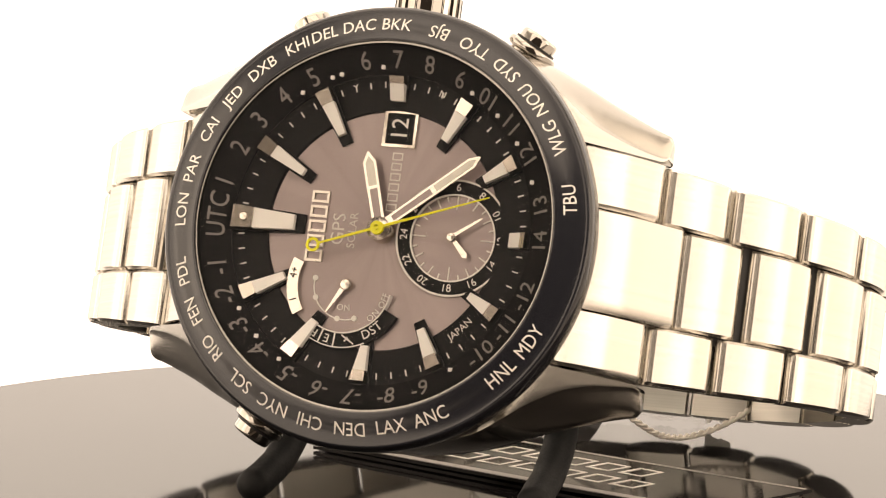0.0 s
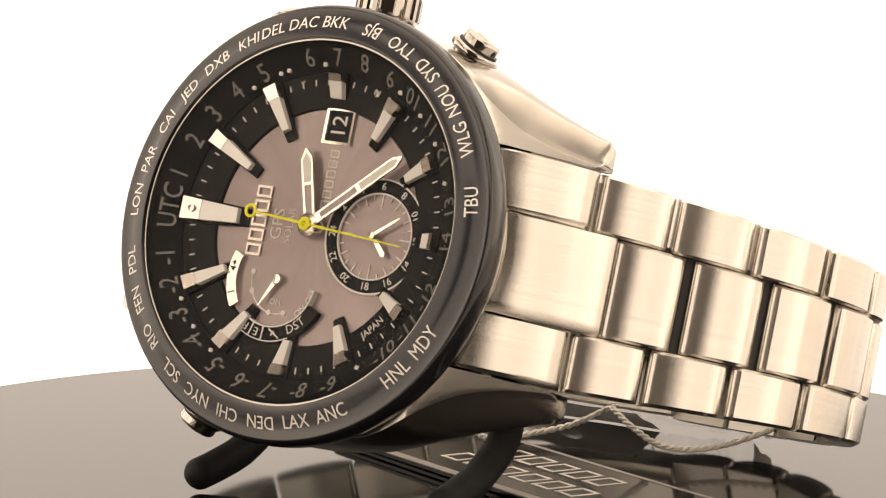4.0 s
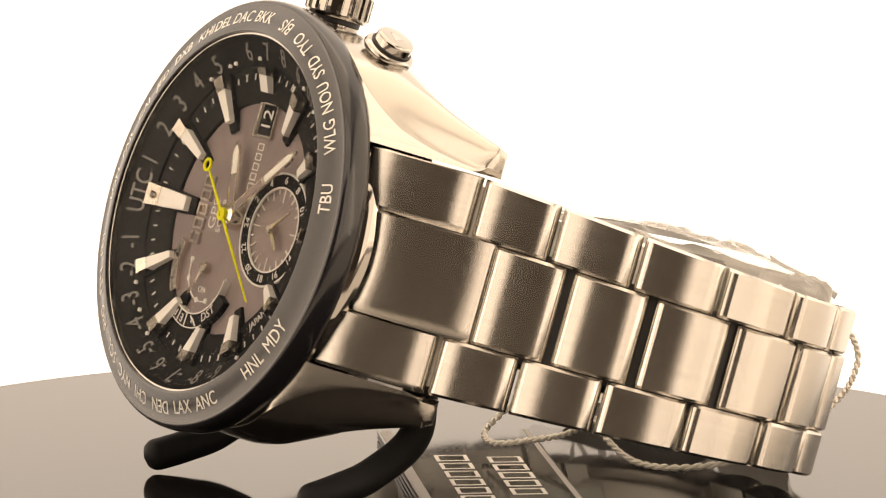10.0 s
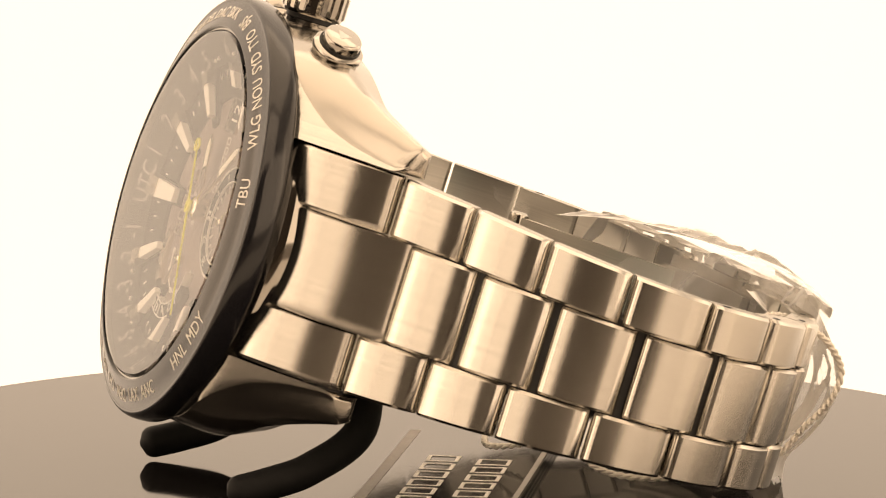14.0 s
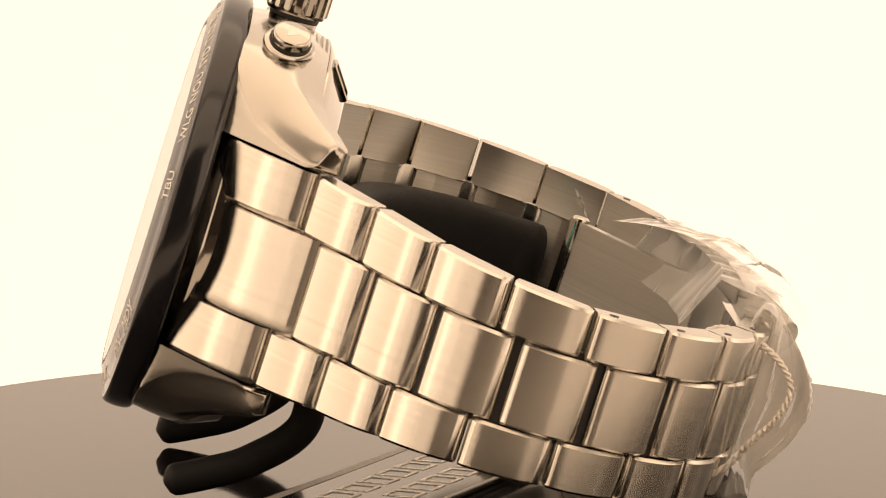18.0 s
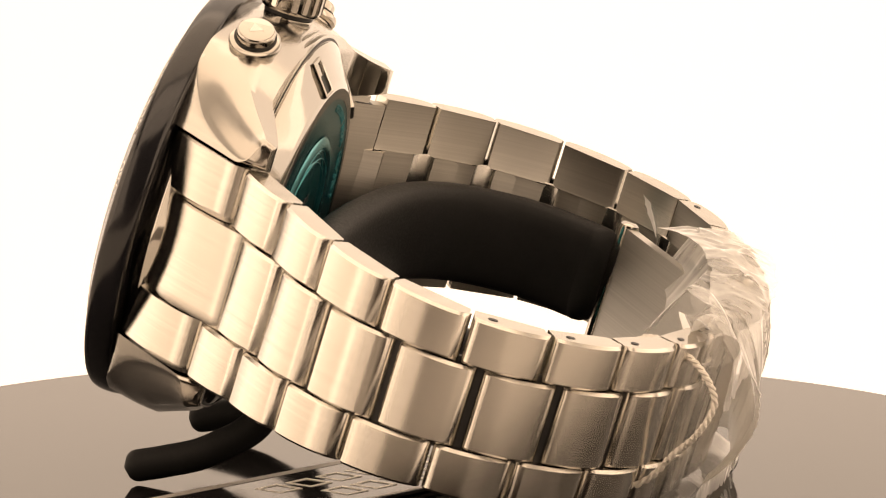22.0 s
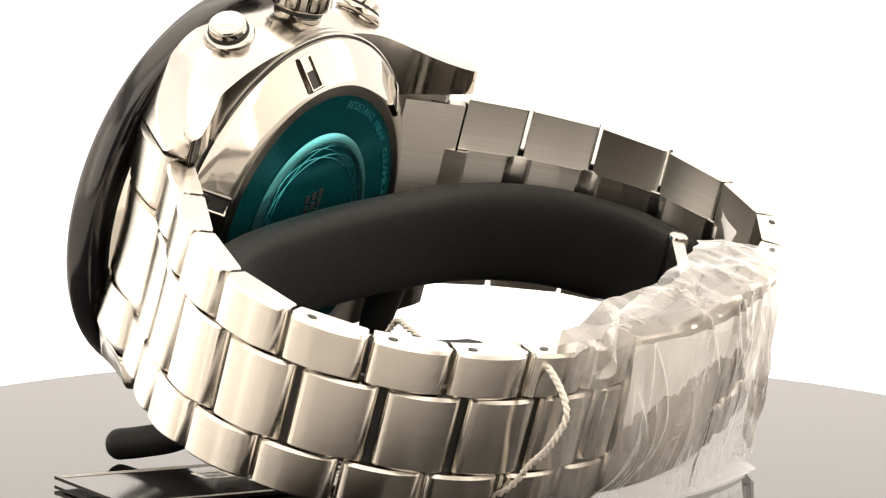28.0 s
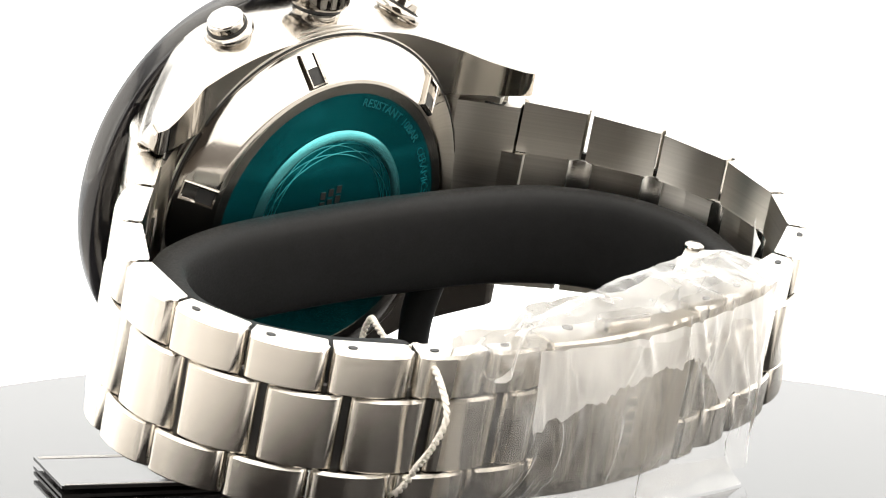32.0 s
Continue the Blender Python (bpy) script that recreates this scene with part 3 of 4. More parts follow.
    seal.data.transform(Matrix.Translation((0, 21.6 * MM, -8.2 * MM)) @ Matrix.Rotation(radians(-90), 4, "X"))
    # pushers lean out from the flank; the last one is set at eight o'clock
    for u, v, w, lean in ((10.9, 19.0, -8.0, 30), (-10.9, 19.2, -8.4, -30), (-11.0, -18.8, -7.4, -150)):
        at = Matrix.Translation((u * MM, v * MM, w * MM)) @ Matrix.Rotation(radians(-lean), 4, "Z") @ Matrix.Rotation(radians(-90), 4, "X")
        push = part("pusher", lathe([(0.01, -1), (2.2, -1), (2.2, 0.9), (2.4, 1.0), (2.4, 1.3), (2.2, 1.4), (2.2, 1.65), (2.6, 1.75), (2.8, 1.95), (2.86, 2.3), (2.75, 2.6), (2.5, 2.75), (2.1, 2.8), (2.1, 3.7), (2.05, 3.9), (1.92, 4.05), (1.75, 4.1), (0.01, 4.14)], 64), polished_steel, watch, "polished round pusher")
        mark = part("pusher_mark", slab([(-0.8, -0.55), (0.8, -0.55), (0.0, 0.8)], 4.08, 4.155), satin_steel, push, "small engraved triangle")
        mark.data.transform(at)
        push.data.transform(at)
        band = part("pusher_seal", lathe([(2.05, 2.76), (2.3, 2.76), (2.3, 3.0), (2.05, 3.0)], 56, closed=True), black_and_gap_shade, push)
        band.data.transform(at)


def build_back(watch):
    back = part("case_back", lathe([(0.01, -12.6), (20.95, -12.6), (20.95, -13.1), (20.6, -13.45), (19.8, -13.9), (17.4, -15.5), (16.6, -15.85), (15.3, -15.9), (15.2, -15.6), (0.01, -15.6)], 120), polished_steel, watch, "polished steel screw-down case back", 30)
    # dark ring put in for the shade of the groove between case and back
    part("back_gap_shade", lathe([(20.2, -12.5), (21.3, -12.5), (21.3, -12.85), (20.2, -12.85)], 120, closed=True), black_and_gap_shade, back, "dark ring standing for shade in the gap round the back")
    part("back_rim", lathe([(15.35, -15.93), (16.5, -15.89), (16.5, -15.8), (15.35, -15.8)], 96, closed=True), barrel_steel, back, "satin grey ring")
    part("back_plate", lathe([(0.01, -15.75), (10.2, -15.75), (10.9, -15.62), (15.3, -15.9), (15.35, -15.65), (0.01, -15.6)], 96), teal_back, back, "teal mirror-coated back plate", 20)
    # the ring's paler teal is its reflected highlight, painted all round
    part("teal_ring", lathe([(9.5, -15.84), (9.7, -16.08), (9.95, -16.1), (10.8, -15.72), (9.5, -15.66)], 96, closed=True), teal_highlight, back, "raised teal ring with its highlight put into the colour")
    for k in range(4):
        ell = []
        a0 = 20 + k * 45
        for j in range(73):
            t = 2 * math.pi * j / 72
            x, y = 9.4 * math.cos(t), 7.9 * math.sin(t)
            c, s = math.cos(radians(a0)), math.sin(radians(a0))
            ell.append((c * x - s * y, s * x + c * y, -15.79))
        part("orbit_line", tube(ell, 0.055, 5), teal_faint, back)
    # seen from behind, the writing runs clockwise round the plate
    for word, deg in (("RESISTANT", 113), ("10BAR", 136), ("CERAMICS", 161)):
        p = on_ring(14.2, deg, 0, True)
        lettering("engraving", word, 1.35, lambda x, y, z, p=p: (p(-x, y, z)[0], p(-x, y, z)[1], -15.86 - z), teal_faint, back, "engraved " + word)
    # small print in the middle, as plain bars
    for k in range(5):
        for j in range(3):
            u0, v0 = 0.6 - 1.1 * j, 2.6 - 1.2 * k + 0.3 * j
            part("printed_bar", slab([(u0, v0), (u0 + 0.7, v0), (u0 + 0.7, v0 + 0.9), (u0, v0 + 0.9)], -15.83, -15.76), black_and_gap_shade, back)
    # six wrench slots in the cone: raised polished frame, floor's inner half coloured as shade
    for k in range(6):
        def place(bm):
            bmesh.ops.rotate(bm, verts=bm.verts, cent=(0, 0, 0), matrix=Matrix.Rotation(radians(-34), 3, "Y"))
            bmesh.ops.translate(bm, verts=bm.verts, vec=(18.75, 0, -14.62))
            bmesh.ops.rotate(bm, verts=bm.verts, cent=(0, 0, 0), matrix=Matrix.Rotation(radians(75 + 60 * k), 3, "Z"))
            return bm
        rings = []
        for d, w in ((0, 0.3), (0.05, -0.3), (0.18, -0.42), (0.36, -0.36), (0.45, 0.3)):
            rings.append([(-2.1 + d, -1.15 + d, w), (2.1 - d, -1.15 + d, w), (2.1 - d, 1.15 - d, w), (-2.1 + d, 1.15 - d, w)])
        slot = part("wrench_slot", place(from_rings(rings, caps=False)), polished_steel, back, "recessed wrench slot with bright rim")
        part("slot_floor", place(slab([(-1.85, -0.9), (0.2, -0.9), (0.2, 0.9), (-1.85, 0.9)], -0.14, 0.0)), black_and_gap_shade, slot)
        part("slot_floor", place(slab([(0.2, -0.9), (1.85, -0.9), (1.85, 0.9), (0.2, 0.9)], -0.14, 0.0)), polished_steel, slot)


def arc_band(r0, r1, a0, a1, w0, w1, at, seg=36):
    return lathe([(r0, w0), (r1, w0), (r1, w1), (r0, w1)], seg, at, True, a0, a1)


def outline(u0, u1, v0, v1, stroke, w0, w1):
    """A plain rectangular outline of some thickness."""
    rings = []
    for d, w in ((0, w0), (0, w1), (stroke, w1), (stroke, w0)):
        rings.append([(u0 + d, v0 + d, w), (u1 - d, v0 + d, w), (u1 - d, v1 - d, w), (u0 + d, v1 - d, w)])
    return from_rings(rings, caps=False)


def build_dial(watch):
    Z = -3.3
    dial = part("dial", lathe([(0.01, Z), (16.2, Z), (16.2, Z - 0.4), (0.01, Z - 0.4)], 96), solar_dial, watch, "brown-grey solar dial")
    part("hour_ring", lathe([(12.5, Z), (12.65, Z + 0.35), (15.9, Z + 0.75), (16.4, Z + 0.9), (16.4, Z)], 120, closed=True), black_ring, watch, "black minute ring")
    scale = part("scale_ring", lathe([(16.3, -2.6), (16.3, -2.15), (19.2, -0.35), (19.4, -0.35), (19.4, -2.6)], 120, closed=True), black_ring, watch, "black slanted time-zone ring", 20)
    nums = (("UTC", 180, 1), ("1", 168.5, 1), ("2", 156, 1), ("3", 144.5, 1), ("4", 133, 1), ("5", 121, 1), ("6", 102, 1), ("7", 90.5, 1), ("8", 79, 1), ("9", 67, 0), ("10", 54.5, 0), ("11", 42.5, 0),
            ("12", 30, 0), ("13", 12, 0), ("14", 0, 0), ("-12", -19, 0), ("-11", -31, 0), ("-10", -43, 0), ("-9", -67, 0), ("-8", -79, 0), ("-7", -91, 1), ("-6", -103, 1), ("-5", -115, 1),
            ("-4", -128, 1), ("-3", -139.5, 1), ("-2", -151.5, 1), ("-1", -162, 1))
    for word, deg, out in nums:
        lettering("zone_number", word, 2.5, on_ring(17.65, deg, -1.24, bool(out), 0.62), grey_ink, scale, "", 0.95)
    for deg in (127, 115, 111.5, 96, 61, 48.5, 36, 21, -55, -121.5, -133.5, -145.5):
        u, v = polar(17.0, deg)
        part("zone_dot", slab([(u - 0.2, v - 0.2), (u + 0.2, v - 0.2), (u + 0.2, v + 0.2), (u - 0.2, v + 0.2)], -1.75, -1.5), white_ink, scale)
    for k in range(60):
        if k % 5:
            d = k * 6
            q = [polar(15.0, d - 0.24), polar(15.65, d - 0.24), polar(15.65, d + 0.24), polar(15.0, d + 0.24)]
            part("minute_mark", slab(q, Z + 0.6, Z + 0.78), white_ink, watch)
    lettering("letter_mark", "Y", 1.0, on_ring(15.4, 108, Z + 0.8, True), white_ink, watch)
    lettering("letter_mark", "N", 1.0, on_ring(15.4, 72, Z + 0.8, True), white_ink, watch)
    inner = {180: 9.5, 150: 10.6, 120: 11.1, 90: 13.6, 60: 11.3, 30: 12.1, 0: 14.0, -30: 12.1, -60: 11.5, -90: 12.2, -120: 11.6, -150: 11.3}
    for deg, r0 in inner.items():
        wo, wi = (1.2, 0.78) if deg == 180 else (0.8, 0.4)
        if deg in (0, 90):
            wi = 0.75

        def bar(ra, rb, ha, hb, za, zb, zbase):
            c, s = math.cos(radians(deg)), math.sin(radians(deg))

            def put(r, t, z):
                return (r * c - t * s, r * s + t * c, z)
            return from_rings([[put(ra, -ha, zbase), put(ra, ha, zbase), put(ra, ha, za), put(ra, -ha, za)],
                               [put(rb, -hb, zbase), put(rb, hb, zbase), put(rb, hb, zb), put(rb, -hb, zb)]])
        # the block reaches past the marker, so its black also stands for the shadow
        lo = r0 - (1.0 if deg not in (0, 90) else 0.4)
        body = part("hour_index", bar(lo, 16.3, wi + 0.2, wo + 0.2, Z + 0.32, -1.9, Z - 0.05), black_ring, watch, "black block under a champagne hour marker, stretched to take in its shadow")
        cut = 16.0 - (16.0 - r0) * (0.34 if deg == 180 else 0.30)
        zc = -1.05 - (-1.05 - (Z + 1.15)) * (16.0 - cut) / (16.0 - r0)
        hc = wi + (wo - wi) * (cut - r0) / (16.0 - r0)
        part("index_face", bar(r0, cut, wi, hc, Z + 1.15, zc, Z + 0.5), index_satin, body, "pale satin face")
        part("index_tip", bar(cut, 16.0, hc, wo, zc + 0.1, -0.95, Z + 0.5), champagne, body, "champagne metal tip")
    u, v = -14.7, 0.0
    part("index_pip", lathe([(0.01, -0.85), (0.38, -0.88), (0.42, -1.2), (0.01, -1.2)], 20, (u, v)), champagne, watch)
    # date window, tall way up the u axis
    frame_out = [(-1.35, 8.85), (2.3, 8.85), (2.3, 12.75), (-1.35, 12.75)]
    rings = []
    for d, w in ((0, Z - 0.05), (0, Z + 0.35), (0.32, Z + 0.3), (0.45, Z - 0.05)):
        rings.append([(x + (d if x < 0.4 else -d), y + (d if y < 10.8 else -d), w) for x, y in frame_out])
    rim = part("date_frame", from_rings(rings, caps=False), champagne, watch, "champagne date window frame")
    part("date_disc", slab([(-0.95, 9.25), (1.9, 9.25), (1.9, 12.35), (-0.95, 12.35)], Z, Z + 0.06), black_ring, rim)
    lettering("date_number", "12", 2.6, on_flat(0.45, 10.8, Z + 0.09, 90), white_ink, rim, "white date 12", 0.95)
    # raised maker's mark and model name as plain plates, small print as letters
    for k in range(5):
        v0 = -3.8 + k * 1.55
        part("mark_plate", outline(-8.15, -6.25, v0, v0 + 1.25, 0.26, Z - 0.02, Z + 0.28), mark_metal, watch, "raised champagne maker's mark outline")
    for k in range(6):
        v0 = 2.1 + k * 1.08
        part("name_plate", outline(-0.05, 1.1, v0, v0 + 0.82, 0.14, Z - 0.02, Z + 0.05), silver_ink, watch, "silver printed outline")
    lettering("dial_print", "GPS", 2.0, on_flat(-4.85, -0.2, Z + 0.05, 90), silver_ink, watch, "silver print GPS")
    lettering("dial_print", "SOLAR", 1.25, on_flat(-3.3, -0.2, Z + 0.05, 90), silver_ink, watch, "silver print SOLAR")
    lettering("dial_print", "JAPAN", 1.05, on_ring(13.8, -44, Z + 0.62, False), silver_ink, watch, "silver print JAPAN")
    # second time zone dial
    at = (7.7, -0.15)
    sub = part("sub_dial", arc_band(4.55, 6.05, 0, 360, Z, Z + 0.3, at, 64), black_ring, watch, "black 24 hour sub-dial ring")
    part("sub_rim", arc_band(5.95, 6.15, 30, 330, Z + 0.1, Z + 0.38, at, 64), white_ink, sub)
    part("sub_rim", arc_band(4.45, 4.62, 0, 360, Z + 0.1, Z + 0.36, at, 64), white_ink, sub)
    for k in range(12):
        n, deg = 2 * (k + 1), 180 - 30 * (k + 1)
        lettering("sub_number", str(n), 1.15, on_ring(5.28, deg, Z + 0.34, 8 >= n or n > 18, 0, at), white_ink, sub)
    for k in range(24):
        d = 15 * k
        r0 = 3.0 if k % 6 == 0 else (3.5 if k % 2 == 0 else 3.9)
        q = [polar(r0, d - 1.2, at), polar(4.45, d - 1.0, at), polar(4.45, d + 1.0, at), polar(r0, d + 1.2, at)]
        part("sub_mark", slab(q, Z, Z + 0.12), silver_ink, sub)

    def hand(name, at, deg, length, wa, wb, tail, z, mat, parent, label="", split=0.0):
        c, s = math.cos(radians(deg)), math.sin(radians(deg))

        def put(x, y):
            return (at[0] + x * c - y * s, at[1] + x * s + y * c)
        out = [put(-tail, -wa), put(length * 0.88, -wb), put(length, 0), put(length * 0.88, wb), put(-tail, wa)]
        return part(name, slab(out, z, z + 0.22, 0.0), mat, parent, label)
    hand("sub_hour_hand", at, -47, 2.8, 0.18, 0.32, 0.2, Z + 0.5, champagne, sub)
    hand("sub_minute_hand", at, 35, 3.9, 0.2, 0.12, 0.2, Z + 0.75, champagne, sub)
    part("sub_hub", lathe([(0.01, Z + 1.1), (0.4, Z + 1.05), (0.52, Z + 0.9), (0.52, Z), (0.01, Z)], 24, at), champagne, sub)
    # reserve and signal indicator
    at = (-3.1, -6.0)
    ind = part("indicator_arc", arc_band(5.25, 6.45, 158, 214, Z, Z + 0.62, at), champagne, watch, "champagne indicator arc")
    part("indicator_arc", arc_band(5.0, 6.7, 232, 334, Z, Z + 0.8, at), black_ring, watch, "black indicator arc")
    part("indicator_line", arc_band(5.0, 5.16, 236, 352, Z, Z + 0.86, at), white_ink, ind)
    part("indicator_line", arc_band(3.55, 3.68, 175, 292, Z, Z + 0.1, at), white_ink, ind)
    for deg in (172, 205, 260, 290):
        u, v = polar(3.6, deg, at)
        part("indicator_dot", lathe([(0.01, Z + 0.14), (0.3, Z + 0.14), (0.3, Z), (0.01, Z)], 14, (u, v)), white_ink, ind)
    for word, deg, size in (("4+", 172, 1.1), ("1", 200, 1.1), ("F", 244, 1.25), ("E", 258, 1.25), ("DST", 308, 1.35)):
        lettering("indicator_print", word, size, on_ring(5.85, deg, Z + (0.66 if deg < 230 else 0.86), deg < 265, 0, at), black_ring if deg < 230 else white_ink, ind)
    part("indicator_line", arc_band(6.55, 6.68, 236, 296, Z + 0.7, Z + 0.86, at), white_ink, ind)
    for d0, d1, r0, r1 in ((274, 286, 5.3, 6.4), (277, 281, 6.0, 5.6), (283, 278, 6.0, 5.6), (236, 236.01, 5.1, 6.6), (251, 251.01, 5.1, 6.6), (266, 266.01, 5.1, 6.6)):
        a, b = Vector(polar(r0, d0, at)), Vector(polar(r1, d1, at))
        s = Vector((a.y - b.y, b.x - a.x)).normalized() * 0.08
        part("indicator_line", slab([tuple(a - s), tuple(b - s), tuple(b + s), tuple(a + s)], Z + 0.7, Z + 0.88), white_ink, ind)
    for word, deg in (("ON", 268), ("ON", 318), ("OFF", 343)):
        lettering("indicator_print", word, 0.95, on_ring(2.4 if deg == 268 else 4.4, deg, Z + 0.08, False, 0, at), white_ink, ind)
    hand("indicator_hand", at, 240, 3.7, 0.32, 0.08, 0.2, Z + 0.5, champagne, watch, "slim champagne indicator hand")
    part("indicator_hub", lathe([(0.01, Z + 0.9), (0.5, Z + 0.85), (0.62, Z + 0.7), (0.62, Z), (0.01, Z)], 24, at), champagne, watch)

    # main hands with lume windows
    def main_hand(name, deg, length, half, z, label):
        c, s = math.cos(radians(deg)), math.sin(radians(deg))

        def put(x, y):
            return (x * c - y * s, x * s + y * c)
        h = part(name, slab([put(-0.6, -half * 0.9), put(length - 1.1, -half), put(length, -0.08), put(length, 0.08), put(length - 1.1, half), put(-0.6, half * 0.9)], z, z + 0.25, 0.0), champagne, watch, label)
        part("lume_strip", slab([put(length * 0.56, -half * 0.62), put(length - 1.2, -half * 0.62), put(length - 0.5, 0), put(length - 1.2, half * 0.62), put(length * 0.56, half * 0.62)], z + 0.2, z + 0.29), lume, h)
        part("hand_slot", slab([put(length * 0.14, -half * 0.5), put(length * 0.52, -half * 0.58), put(length * 0.52, half * 0.58), put(length * 0.14, half * 0.5)], z + 0.2, z + 0.28), solar_dial, h)
        return h
    main_hand("hour_hand", 106.7, 8.35, 0.72, -2.3, "champagne hour hand with lume")
    main_hand("minute_hand", 39.7, 13.0, 0.58, -1.85, "champagne minute hand with lume")
    part("hand_hub", lathe([(0.01, -1.3), (0.2, -1.3), (0.7, -1.32), (1.25, -1.6), (1.35, -2.5), (1.35, Z), (0.01, Z)], 32), champagne, watch, "champagne hand hub")
    second = part("second_hand", slab([(0, -0.15), (12.4, -0.06), (12.4, 0.06), (0, 0.15), (-6.5, 0.1), (-6.5, -0.1)], -1.2, -1.02), yellow_lacquer, watch, "thin yellow second hand with a ring tail")
    part("second_hub", lathe([(0.28, -1.25), (0.28, -0.92), (0.7, -0.95), (0.75, -1.25)], 28, closed=True), yellow_lacquer, second)
    part("ring_tail", lathe([(0.45, -1.2), (0.75, -1.2), (0.75, -1.0), (0.45, -1.0)], 24, (-7.1, 0), True), yellow_lacquer, second)
    return second


def build_watch():
    watch = empty("wristwatch", "steel wristwatch with black bezel on a rubber stand, crown up", "watch", WATCH)
    build_case(watch)
    build_back(watch)
    second = build_dial(watch)
    build_bracelet(watch)
    build_clasp(watch)
    return watch, second


# ---- the stand: an open rubber cuff on two bent rods ----
def build_stand():
    stand = empty("watch_stand", "black rubber watch stand with an open cuff and two bent feet", "stand", WATCH)
    path = spline([(17, 0, -55.5), (28, 0, -51.5), (35.5, 0, -44), (37.5, 0, -35), (33, 0, -25.5), (23, 0, -20.6), (8, 0, -18.9), (-8, 0, -18.9), (-23, 0, -20.6), (-33.5, 0, -26), (-38.6, 0, -35), (-37.6, 0, -43.5), (-35.6, 0, -47.0)], 8)
    mid = Vector((0, 0, -37))
    rings = []
    for i, p in enumerate(path):
        d = (path[min(i + 1, len(path) - 1)] - path[max(i - 1, 0)]).normalized()
        n = Vector((d.z, 0, -d.x))
        if n.dot(p - mid) < 0:
            n = -n
        k = min(i, len(path) - 1 - i)
        f = (0.45, 0.8, 0.95)[k] if k < 3 else 1.0
        sec = []
        for j in range(20):
            a = 2 * math.pi * j / 20
            ca, sa = math.cos(a), math.sin(a)
            x = math.copysign(abs(ca) ** 0.55, ca) * 2.3 * f - 2.3
            v = math.copysign(abs(sa) ** 0.5, sa) * 5.7 * f - 1.5
            q = p + n * x
            sec.append((q.x, v, q.z))
        rings.append(sec)
    part("cuff", from_rings(rings), rubber, stand, "thick matt black rubber cuff", 60)
    inv = WATCH.inverted()

    def local(x, y, z):
        q = inv @ Vector((x * MM, y * MM, z * MM))
        return tuple(c / MM for c in q)
    for pts in ([(16.6, -3.0, -22.0)] + [local(*p) for p in ((13.4, -18.6, 14), (13.5, -20.3, 7.4), (12.2, -25.6, 3.9), (11.0, -30.0, 2.6), (9.9, -34.6, 1.75))],
                [(-13.2, -3.0, -21.0)] + [local(*p) for p in ((-14.2, -10.6, 14), (-14.5, -12.2, 7.4), (-16.2, -17.2, 3.9), (-17.8, -21.6, 2.6), (-19.6, -25.9, 1.75))]):
        line = spline(pts, 10)
        part("foot", tube(line, lambda f: (1.75 + 0.4 * max(0.0, 1 - f / 0.3)) * (1.0 if f < 0.94 else math.sqrt(max(0.02, 1 - ((f - 0.94) / 0.06) ** 2))), 20), rubber, stand, "bent black rubber-coated rod", 60)
    return stand


# ---- hang tag, cord, film ----
def build_tag():
    a = Vector((0.7071, -0.7071, 0))
    b = Vector((0.7071, 0.7071, 0))
    o = Vector((-13.6, 6.6, 0))

    def at(x, y, z):
        return tuple(o + a * x + b * y + Vector((0, 0, z)))
    tag = empty("hang_tag", "glossy black folded hang tag with a silver border lying flat", "tag")
    for name, z0, z1, lift in (("back_leaf", 0.15, 0.5, 0.0), ("front_leaf", 0.65, 1.0, 0.5)):
        rings = []
        for k in range(13):
            x = 58.2 * k / 12
            up = lift * (k / 12) ** 2
            rings.append([at(x, 0, z0 + up), at(x, 17.4, z0 + up), at(x, 17.4, z1 + up), at(x, 0, z1 + up)])
        leaf = part(name, from_rings(rings), card_black, tag)
    for y0, y1 in ((0.25, 1.5), (16.6, 17.2)):
        part("border", from_rings([[at(x, y0, 1.0 + 0.5 * (x / 58.2) ** 2), at(x, y1, 1.0 + 0.5 * (x / 58.2) ** 2), at(x, y1, 1.04 + 0.5 * (x / 58.2) ** 2), at(x, y0, 1.04 + 0.5 * (x / 58.2) ** 2)] for x in (0.4, 15, 30, 45, 57.8)]), card_edge, leaf, "silver printed border")
    # printed names as outlined plain blocks
    for n, x0, x1, y0, y1 in ((5, 17.6, 41.6, 10.3, 14.0), (6, 16.2, 45.6, 4.6, 8.2)):
        step = (x1 - x0) / n
        for k in range(n):
            xa, xb = x0 + k * step, x0 + k * step + step * 0.72
            z = 1.02 + 0.5 * ((xa + xb) / 116.4) ** 2
            rings = []
            for d, zz in ((0, z - 0.04), (0, z + 0.05), (0.42, z + 0.05), (0.42, z - 0.04)):
                rings.append([at(xa + d, y0 + d, zz), at(xb - d, y0 + d, zz), at(xb - d, y1 - d, zz), at(xa + d, y1 - d, zz)])
            part("printed_block", from_rings(rings, caps=False), silver_ink, leaf, "silver outlined block")
    return tag


def twisted(name, points, parent, r=0.31, turns=1.1):
    line = spline(points, 14)
    for ph in (0, math.pi):
        pts = []
        for i, p in enumerate(line):
            d = (line[min(i + 1, len(line) - 1)] - line[max(i - 1, 0)]).normalized()
            s = d.cross(Vector((0.1, 0.2, 0.97))).normalized()
            t = s.cross(d)
            a = ph + turns * i
            pts.append(p + (s * math.cos(a) + t * math.sin(a)) * r * 0.62)
        part(name, tube(pts, r * 0.72, 6), cord_white, parent)


